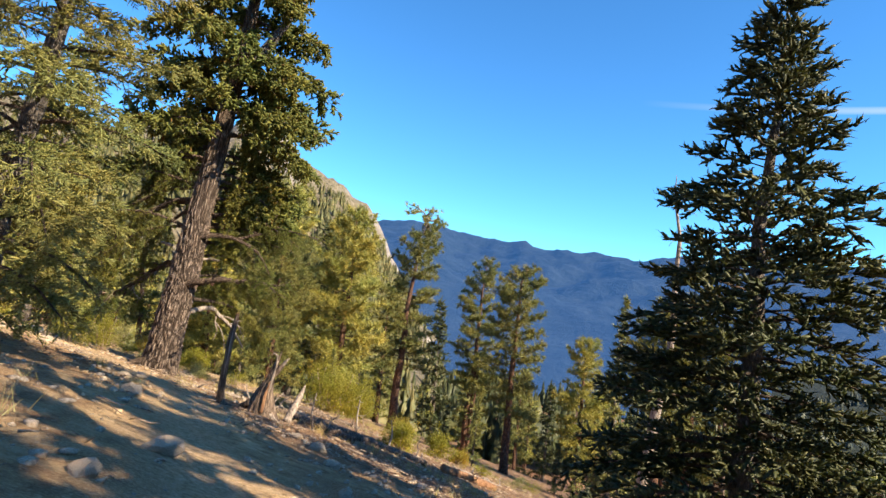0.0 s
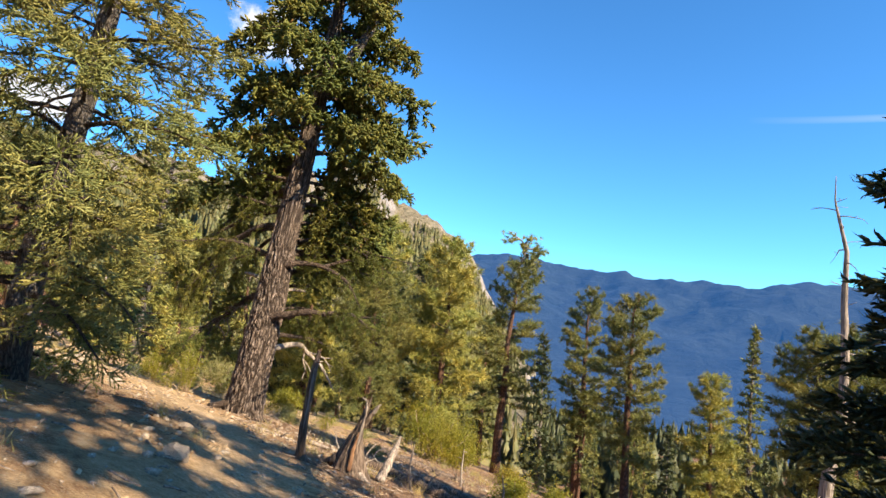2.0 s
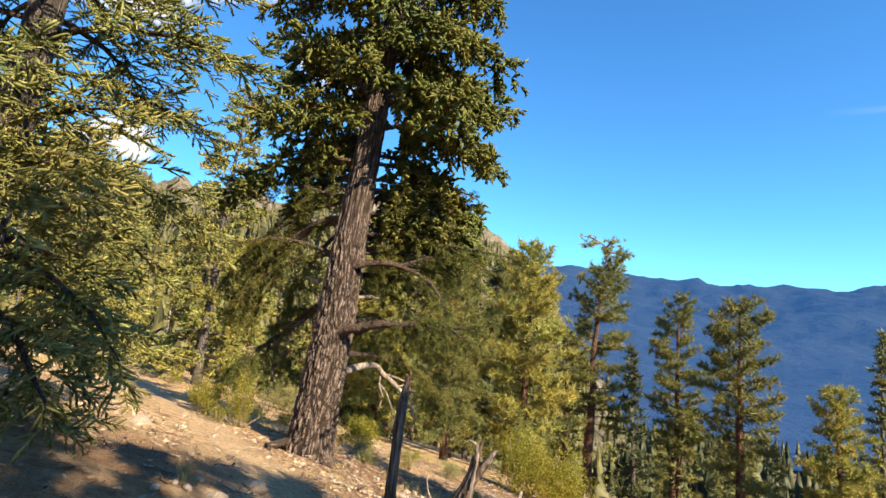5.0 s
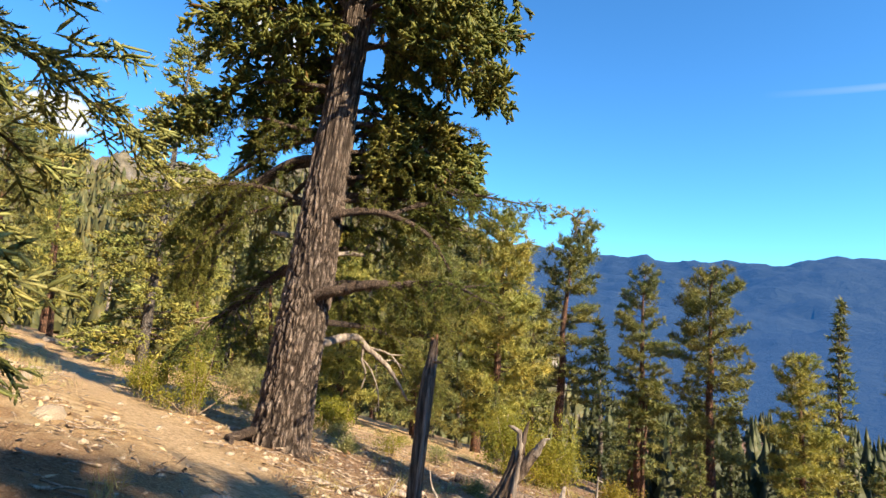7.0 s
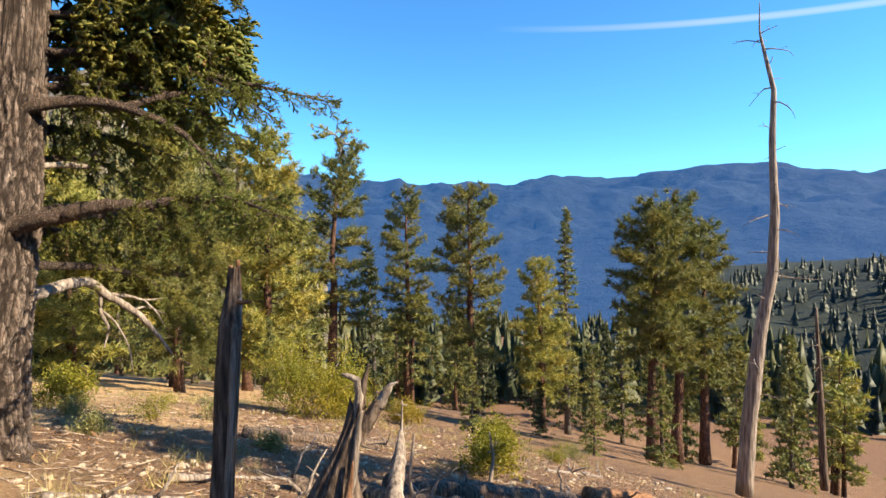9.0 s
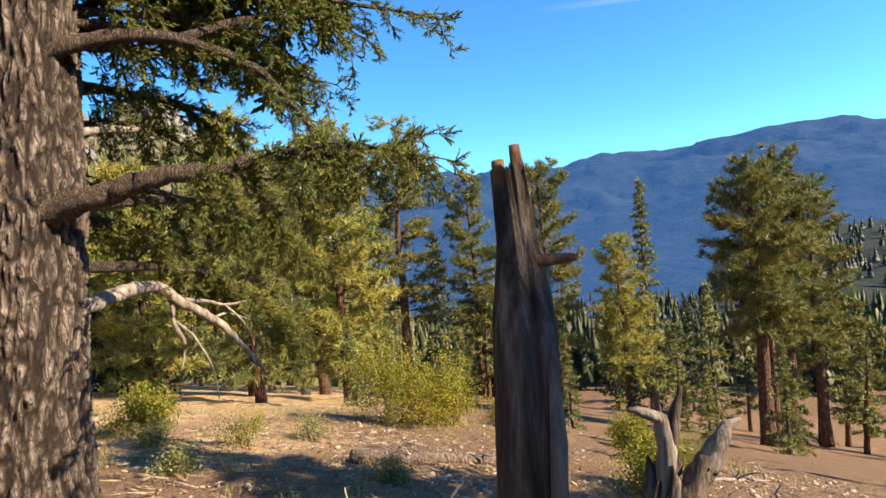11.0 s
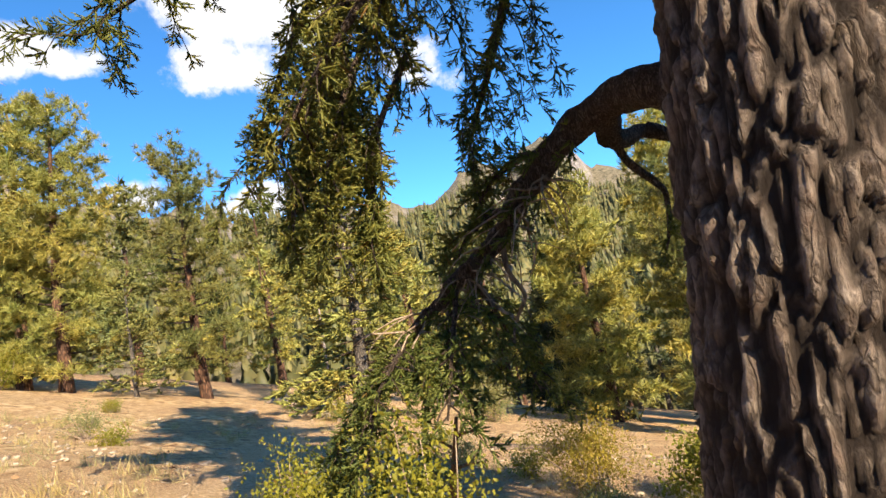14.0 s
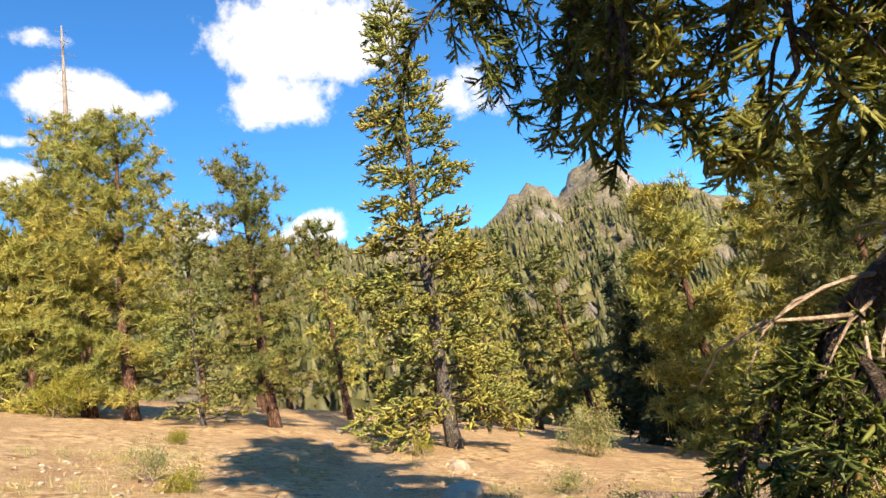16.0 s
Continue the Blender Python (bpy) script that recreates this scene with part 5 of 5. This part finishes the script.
splintered("broken_trunk", "dark weathered broken trunk standing upright with a torn orange top", "dead trunk", BT,
           off(BT, BT, (-4.88, 12.78, -1.15), (-4.86, 12.73, -0.75), (-4.83, 12.71, -0.38), (-4.8, 12.68, 0.0), (-4.775, 12.70, 0.28), (-4.76, 12.74, 0.45), (-4.75, 12.8, 0.63)), (0.16, 0.09, 0.07, 0.06, 0.06, 0.058, 0.054, 0.036, 0.031),
           [(off(BT, (-4.74, 12.76, 0.36), (-4.733, 12.79, 0.52), (-4.73, 12.81, 0.665)), (0.026, 0.024, 0.014), M_CORE, "splinter"), (off(BT, (-4.775, 12.75, 0.4), (-4.77, 12.78, 0.54), (-4.77, 12.8, 0.635)), (0.026, 0.024, 0.016), M_CORE, "splinter"),
            (off(BT, (-4.74, 12.7, 0.28), (-4.725, 12.74, 0.42), (-4.72, 12.79, 0.5)), (0.03, 0.022, 0.008), M_GREYWOOD, "splinter"), (off(BT, (-4.74, 12.72, 0.43), (-4.68, 12.72, 0.43), (-4.655, 12.72, 0.43)), (0.018, 0.012, 0.008), M_CORE, "stub"),
            (off(BT, (-4.84, 12.66, -0.75), (-4.79, 12.63, -0.35), (-4.76, 12.62, 0.1), (-4.74, 12.66, 0.32)), (0.012, 0.022, 0.02, 0.008), M_GREYWOOD, "grey_rib"),
            (off(BT, (-4.8, 12.86, BT[2] + 0.15), (-4.6, 12.96, BT[2] + 0.05), (-4.4, 12.96, BT[2] - 0.1)), (0.06, 0.04, 0.01), M_DARKWOOD, "root"), (off(BT, (-4.98, 12.86, BT[2] + 0.2), (-5.15, 12.76, BT[2] + 0.18), (-5.35, 12.66, BT[2] + 0.16)), (0.06, 0.04, 0.01), M_DARKWOOD, "root")], 3, M_DARKWOOD, pull=0.06)
TS = (-4.25, 13.75, ground_z(-4.25, 13.75) - 0.12)
splintered("torn_stump", "torn grey stump with forked splinters and orange heartwood", "stump", TS,
           off(TS, (-4.3, 13.75, TS[2]), (-4.24, 13.73, -1.4), (-4.17, 13.71, -1.05), (-4.08, 13.70, -0.8), (-4.0, 13.70, -0.55)), (0.46, 0.3, 0.22, 0.14, 0.09, 0.07, 0.06),
           [(off(TS, (-4.04, 13.69, -0.8), (-3.99, 13.69, -0.45), (-4.0, 13.7, -0.33), (-4.08, 13.71, -0.29), (-4.12, 13.72, -0.28)), (0.045, 0.045, 0.035, 0.022, 0.008), M_GREYWOOD, "splinter"),
            (off(TS, (-4.02, 13.71, -0.66), (-3.96, 13.7, -0.38), (-3.91, 13.69, -0.21)), (0.06, 0.04, 0.008), M_DARKWOOD, "splinter"),
            (off(TS, (-4.06, 13.7, -0.82), (-3.93, 13.68, -0.64), (-3.83, 13.67, -0.5)), (0.085, 0.075, 0.055), M_DARKWOOD, "splinter"),
            (off(TS, (-3.85, 13.67, -0.54), (-3.78, 13.66, -0.42), (-3.75, 13.66, -0.38), (-3.70, 13.65, -0.36)), (0.058, 0.042, 0.026, 0.008), M_GREYWOOD, "splinter"),
            (off(TS, (-4.12, 13.6, -1.3), (-4.06, 13.61, -1.0), (-4.02, 13.63, -0.75), (-3.98, 13.65, -0.55)), (0.03, 0.045, 0.035, 0.012), M_GREYWOOD, "splinter"),
            (off(TS, (-4.16, 13.44, -1.6), (-4.13, 13.48, -1.25), (-4.06, 13.56, -0.9)), (0.06, 0.05, 0.012), M_CORE, "heartwood"),
            (off(TS, (-3.74, 14.25, -1.97), (-3.64, 14.45, -1.7), (-3.56, 14.65, -1.42), (-3.5, 14.85, -1.18)), (0.12, 0.11, 0.085, 0.02), M_GREYWOOD, "leaning_slab"),
            (off(TS, (-4.45, 13.65, TS[2] + 0.4), (-4.7, 13.7, TS[2] + 0.25), (-5.0, 13.8, TS[2] + 0.2)), (0.16, 0.1, 0.03), M_DARKWOOD, "root"),
            (off(TS, (-4.05, 13.65, TS[2] + 0.2), (-3.75, 13.5, TS[2]), (-3.35, 13.45, TS[2] - 0.1)), (0.1, 0.06, 0.02), M_GREYWOOD, "root"), (off(TS, (-4.3, 13.95, TS[2] + 0.2), (-4.5, 14.25, TS[2] + 0.1), (-4.7, 14.6, TS[2])), (0.11, 0.07, 0.02), M_DARKWOOD, "root")], 8, M_DARKWOOD, pull=0.1)


def fallen_log(label, a, b, r_a, r_b, seed, material=M_DARKWOOD, stubs=4, sink=0.25):
    rng = np.random.default_rng(seed)
    a3 = np.array([a[0], a[1], ground_z(*a) + r_a * (1 - sink * 2)])
    b3 = np.array([b[0], b[1], ground_z(*b) + r_b * (1 - sink * 2)])
    root = thing("fallen_log", label, "log", tuple(a3))
    d = np.linspace(0, 1, 26)[:, None] * (b3 - a3)
    d[:, 2] = np.array([ground_z(*(a3 + q)[:2]) for q in d]) + np.linspace(r_a, r_b, 26) * (1 - 2 * sink) - a3[2]
    d[1:-1] += rng.normal(size=(24, 3)) * r_a * 0.07
    m = Build()
    m.tube(d, np.linspace(r_a, r_b, 26), 14, 0.3, 6.0)
    part("log", m.mesh("log"), material, root)
    for k in range(stubs):
        p, t = along(d, rng.uniform(0.2, 0.95))
        g = arc(p, rng.uniform(0, 6.28), rng.uniform(0.3, 1.2), rng.uniform(0.25, 0.7), -0.4, 5, rng, 0.3)
        s = Build()
        s.tube(g, np.linspace(0.028, 0.007, 5), 5)
        part("branch_stub", s.mesh("branch_stub"), M_GREYWOOD, root)


fallen_log("long dark rotting log lying down the slope", (-3.4, 16.7), (-0.2, 17.7), 0.17, 0.13, 501)
fallen_log("broken reddish log on the slope", (0.4, 18.4), (2.2, 19.4), 0.17, 0.13, 502, M_CORE, 2)
fallen_log("grey log lying across the litter", (-5.6, 20.3), (-2.6, 21.2), 0.13, 0.1, 503, M_DARKWOOD, 6)
fallen_log("bleached forked limb on the ground", (-5.9, 16.0), (-4.5, 16.9), 0.05, 0.02, 504, M_GREYWOOD, 4, 0.1)
fallen_log("bleached limb on the ground", (-6.6, 14.8), (-5.4, 15.3), 0.035, 0.012, 505, M_GREYWOOD, 2, 0.1)
fallen_log("rotting brown log behind the stump", (-4.6, 16.2), (-2.2, 15.9), 0.13, 0.12, 509, M_DARKWOOD, 5)
fallen_log("bleached forked limb on the litter", (-4.8, 15.2), (-3.9, 15.6), 0.05, 0.02, 510, M_GREYWOOD, 5, 0.1)
fallen_log("thin pale log beside the trail", (-27.6, 31.6), (-24.4, 33.0), 0.13, 0.1, 506, M_GREYWOOD, 2)
fallen_log("dark log below the trail", (-14.2, 25.8), (-12.4, 27.6), 0.1, 0.08, 507, M_DARKWOOD, 3)
fallen_log("bleached branch on the slope", (0.9, 21.4), (3.0, 22.6), 0.05, 0.02, 508, M_GREYWOOD, 6, 0.1)
for label_, pts_, r_ in (("bleached upright dead sapling", ((-3.25, 15.3), 0.95, (-0.12, 0.05)), 0.022), ("bleached upright dead sapling", ((-1.4, 18.6), 0.9, (0.12, 0.0)), 0.03), ("bleached upright dead sapling", ((-2.6, 20.2), 1.1, (-0.05, 0.1)), 0.03)):
    (x_, y_), h_, (dx_, dy_) = pts_
    z_ = ground_z(x_, y_)
    dead_tree("dead_sapling", label_, ((x_, y_, z_ - 0.1), (x_ + dx_ * 0.8, y_ + dy_, z_ + h_ * 0.5), (x_ + dx_ * 0.2, y_ + dy_, z_ + h_)), (r_ * 1.3, r_, r_ * 0.4), 4, int(x_ * 50) + 900, reach=(0.15, 0.4))


# ---------------------------------------------------------------- shrubs
LEAF_CLUMP = [leaf_clump(70 + k, 16, 0.13, 0.055) for k in range(4)]
SMALL_CLUMP = [leaf_clump(80 + k, 16, 0.09, 0.032) for k in range(4)]


def shrub(name, label, at, radius, height, material, seed, clumps=520, templates=LEAF_CLUMP, group="shrubs on the slope"):
    rng = np.random.default_rng(seed)
    root = thing(name, label, "shrub", (at[0], at[1], ground_z(*at)), group)
    st, org, way = Build(), [], []
    stems = 16
    for k in range(stems):
        a = k * 2.4 + rng.normal() * 0.3
        e = rng.uniform(0.45, 1.45)
        ln = math.hypot(radius * math.cos(e), height * math.sin(e)) * rng.uniform(0.75, 1.1)
        g = arc((rng.normal() * radius * 0.12, rng.normal() * radius * 0.12, -0.05), a, e, ln, 0.2, 6, rng, 0.14)
        st.tube(g, np.linspace(0.02, 0.004, 6) * (0.4 + radius * 0.5), 4)
        for _ in range(int(clumps * 0.8) // stems):
            s = rng.uniform(0.35, 1.0) ** 0.7
            p, d = along(g, min(s, 0.999))
            org.append(p + rng.normal(size=3) * radius * 0.17)
            way.append(d + rng.normal(size=3) * 0.6)
    org = np.array(org)
    org[:, 2] = np.abs(org[:, 2]) + 0.02
    tagged(part("stemwork", st.mesh("stemwork"), M_TWIG, root), kind="stuff")
    part("foliage", crown_mesh("foliage", templates, org, way, rng.uniform(0.8, 1.3, len(org)), seed), material, root)
    return root


shrub("shrub", "large rounded yellow-green shrub in sun", (-4.6, 26.2), 1.9, 2.0, M_SHRUB, 601, 1500)
shrub("shrub", "rounded yellow-green shrub in sun", (-3.3, 26.8), 1.2, 1.3, M_SHRUB, 602, 700)
shrub("shrub", "golden autumn shrub on the slope", (-1.2, 28.6), 0.9, 0.8, M_SHRUB2, 603, 400)
shrub("shrub", "yellow-green shrub by the log", (-1.1, 19.6), 0.75, 0.95, M_SHRUB, 604, 420)
shrub("shrub", "yellow-green shrub on open slope", (0.4, 23.6), 0.8, 0.9, M_SHRUB, 605, 420)
shrub("shrub", "golden shrub low on the slope", (1.6, 26.5), 0.6, 0.6, M_SHRUB2, 606, 260)
shrub("shrub", "bright yellow-green shrub beside the trail", (-9.9, 17.1), 0.55, 1.15, M_SHRUB, 607, 380, SMALL_CLUMP)
shrub("shrub", "bright yellow-green shrub beside the trail", (-11.2, 17.6), 0.6, 0.9, M_SHRUB, 608, 420, SMALL_CLUMP)
shrub("shrub", "golden-orange autumn shrub below the trail", (-10.7, 22.0), 0.85, 1.15, M_SHRUB2, 609, 700, SMALL_CLUMP)
shrub("shrub", "yellow shrub below the trail", (-9.3, 22.6), 0.8, 0.9, M_SHRUB, 610, 420)
shrub("shrub", "yellow-green shrub in the clearing", (-33.0, 24.3), 1.5, 1.2, M_SHRUB, 611, 600)
shrub("shrub", "olive shrub in the clearing", (-18.6, 34.0), 1.5, 1.3, M_SAGE, 612, 600)
for k, (x_, y_, r_) in enumerate(((-20.4, 20.8, 0.7), (-18.5, 20.3, 0.45), (-13.9, 21.2, 0.4), (-12.5, 21.0, 0.45), (-11.9, 22.6, 0.5), (-13.4, 23.4, 0.5), (-8.6, 20.9, 0.45), (-7.3, 21.3, 0.6), (-6.4, 22.4, 0.55), (-15.5, 26.0, 0.5),
                                  (-21.4, 29.0, 0.6), (-10.0, 20.2, 0.4), (-5.0, 19.0, 0.35), (2.4, 24.2, 0.5), (4.6, 27.5, 0.6), (-0.5, 31.0, 0.7), (6.0, 31.0, 0.7), (-7.6, 18.9, 0.35), (-12.4, 18.9, 0.4), (-25.5, 24.2, 0.4))):
    shrub("sagebrush", "low olive-yellow brush on dry ground", (x_, y_), r_, r_ * 0.75, (M_SAGE, M_SHRUB, M_SAGE)[k % 3], 620 + k, 170, SMALL_CLUMP, "low brush")


# ---------------------------------------------------------------- stones, sticks, litter
def stone_mesh(seed, flat=0.6):
    bm = bmesh.new()
    bmesh.ops.create_icosphere(bm, subdivisions=2, radius=1.0)
    for v in bm.verts:
        n = 1 + 0.35 * noise.noise(v.co * 1.3 + Vector((seed, 0, 0))) + 0.12 * noise.noise(v.co * 3.1 + Vector((0, seed, 0)))
        v.co = Vector((v.co.x * n, v.co.y * n * 0.8, v.co.z * n * flat))
    me = bpy.data.meshes.new("stone")
    bm.to_mesh(me)
    bm.free()
    me.materials.append(M_ROCK)
    return me


STONES = [stone_mesh(3 * k + 1, 0.5 + 0.1 * (k % 3)) for k in range(5)]
big_ = random.Random(5)
for k, (x_, y_, s) in enumerate(((-3.05, 5.9, 0.2), (-2.9, 4.3, 0.13), (-4.9, 8.9, 0.2), (-6.4, 12.2, 0.17), (-8.9, 13.0, 0.2), (-11.5, 15.2, 0.16), (-1.9, 9.4, 0.15), (-2.4, 11.0, 0.18), (-3.0, 11.9, 0.14), (-16.5, 23.9, 0.4), (-14.8, 23.0, 0.25),
                                 (-14.0, 22.2, 0.3), (-19.2, 27.6, 0.3), (-22.5, 29.6, 0.4), (-26.2, 31.8, 0.4), (-24.2, 28.0, 0.25), (-6.1, 11.0, 0.13), (-1.4, 7.3, 0.12), (-12.6, 16.4, 0.18), (-9.2, 19.2, 0.2), (-0.4, 11.6, 0.16))):
    ob_ = new("stone", STONES[k % 5])
    ob_.matrix_world = pose(x_, y_, ground_z(x_, y_) + s * 0.08, 0, 0, big_.uniform(0, 360)) @ Matrix.Diagonal((s, s, s, 1))
    tagged(ob_, "pale tan weathered stone half sunk in soil", "stone", "stones by the trail")


def scatter_positions(count, rng, test):
    out = []
    while len(out) < count:
        x_, y_ = rng.uniform(-24, 6, 400), rng.uniform(0.5, 30, 400)
        g = trail_gap(x_, y_)
        for a, b, c in zip(x_, y_, g):
            if test(a, b, c, rng) and len(out) < count:
                out.append((a, b))
    return np.array(out)


def pebbles():
    rng = np.random.default_rng(31)
    p = scatter_positions(6500, rng, lambda x_, y_, g, r: r.uniform() < (0.35 if g < 0.6 else 1.0) * (1.0 if y_ < 20 else 0.35) * np.clip(0.6 + 1.5 * noise.noise(Vector((x_ * 0.5, y_ * 0.5, 2))), 0.08, 1))
    b = []
    ico = bmesh.new()
    bmesh.ops.create_icosphere(ico, subdivisions=1, radius=1.0)
    v0 = np.array([v.co[:] for v in ico.verts])
    f0 = np.array([[v.index for v in f.verts] for f in ico.faces])
    ico.free()
    n = len(p)
    z = slope_z(p[:, 0], p[:, 1])
    s = 0.012 + 0.065 * rng.power(0.4, n) ** 1.3
    v = v0[None] * rng.uniform(0.65, 1.3, (n, len(v0), 1)) * s[:, None, None] * np.stack([rng.uniform(0.8, 1.5, n), rng.uniform(0.6, 1.1, n), rng.uniform(0.35, 0.7, n)], 1)[:, None]
    a = rng.uniform(0, 6.28, n)
    x_ = v[..., 0] * np.cos(a)[:, None] - v[..., 1] * np.sin(a)[:, None] + p[:, 0:1]
    y_ = v[..., 0] * np.sin(a)[:, None] + v[..., 1] * np.cos(a)[:, None] + p[:, 1:2]
    rel_ = relief(p[:, 0], p[:, 1], trail_gap(p[:, 0], p[:, 1])) - 0.05 * np.exp(-(trail_gap(p[:, 0], p[:, 1]) / 0.75) ** 2)
    z_ = v[..., 2] + (z + rel_ + s * 0.2)[:, None]
    vv = np.stack([x_, y_, z_], -1).reshape(-1, 3)
    t = (f0[None] + (np.arange(n) * len(v0))[:, None, None]).reshape(-1, 3)
    tagged(part("gravel", mesh_from("gravel", vv, t), M_ROCK), "loose pale gravel strewn over the soil", "gravel", kind="stuff")


def sticks():
    rng = np.random.default_rng(32)
    p = scatter_positions(4200, rng, lambda x_, y_, g, r: g > 0.45 and r.uniform() < (1.0 if x_ > -9 and 11 < y_ < 24 else 0.14))
    b = Build()
    for x_, y_ in p:
        a, ln = rng.uniform(0, 6.28), rng.uniform(0.1, 0.6) * rng.uniform(0.25, 1) ** 1.5
        d = np.array([math.sin(a), math.cos(a)]) * ln
        pts = [(x_ + d[0] * k, y_ + d[1] * k, ground_z(x_ + d[0] * k, y_ + d[1] * k) + 0.02 + 0.03 * rng.uniform()) for k in (0, 0.5, 1)]
        r_ = rng.uniform(0.004, 0.016)
        b.tube(np.array(pts), [r_, r_ * 0.9, r_ * 0.5], 3)
    tagged(part("twig_litter", b.mesh("twig_litter"), M_TWIG), "broken dead sticks littering the slope", "sticks", kind="stuff")


def grass():
    rng = np.random.default_rng(33)
    p = scatter_positions(900, rng, lambda x_, y_, g, r: g > 0.8 and r.uniform() < np.clip(0.3 + 1.6 * noise.noise(Vector((x_ * 0.3, y_ * 0.3, 8))), 0.02, 1) * (1 if y_ > 14 else 0.25))
    vs = []
    for x_, y_ in p:
        n = rng.integers(14, 34)
        z = ground_z(x_, y_)
        w = rng.normal(size=(n, 3)) * 0.5 + [0, 0, 1.1]
        o = np.array([x_, y_, z]) + rng.normal(size=(n, 3)) * [0.08, 0.08, 0.0]
        vs.append(needle_tris(o, w, rng.uniform(0.1, 0.3), 0.009, rng))
    v = np.concatenate(vs)
    tagged(part("dry_grass", mesh_from("dry_grass", v, np.arange(len(v)).reshape(-1, 3)), M_DRY), "tufts of dry straw-coloured grass", "grass", kind="stuff")


def chips():
    """Flat flakes of bark and pale wood on the litter."""
    rng = np.random.default_rng(34)
    p = scatter_positions(5200, rng, lambda x_, y_, g, r: g > 0.5 and r.uniform() < (1.0 if x_ > -10 and 9 < y_ < 24 else 0.12))
    n = len(p)
    z = slope_z(p[:, 0], p[:, 1]) + relief(p[:, 0], p[:, 1], trail_gap(p[:, 0], p[:, 1]))
    a_ = rng.uniform(0, 6.28, n)
    u = np.stack([np.cos(a_), np.sin(a_), rng.normal(size=n) * 0.35], 1) * rng.uniform(0.015, 0.07, n)[:, None]
    w = np.stack([-np.sin(a_), np.cos(a_), rng.normal(size=n) * 0.35], 1) * rng.uniform(0.01, 0.03, n)[:, None]
    c = np.stack([p[:, 0], p[:, 1], z + 0.022], 1)
    v = np.stack([c - u, c - w, c + u, c + w, c + [0, 0, 0.012]], 1).reshape(-1, 3)
    t0 = np.array([[0, 1, 4], [1, 2, 4], [2, 3, 4], [3, 0, 4]])
    t = (t0[None] + (np.arange(n) * 5)[:, None, None]).reshape(-1, 3)
    tagged(part("bark_flakes", mesh_from("bark_flakes", v, t), M_FLAKE), "brown and pale bark flakes strewn under the trees", "litter", kind="stuff")


pebbles()
chips()
sticks()
grass()
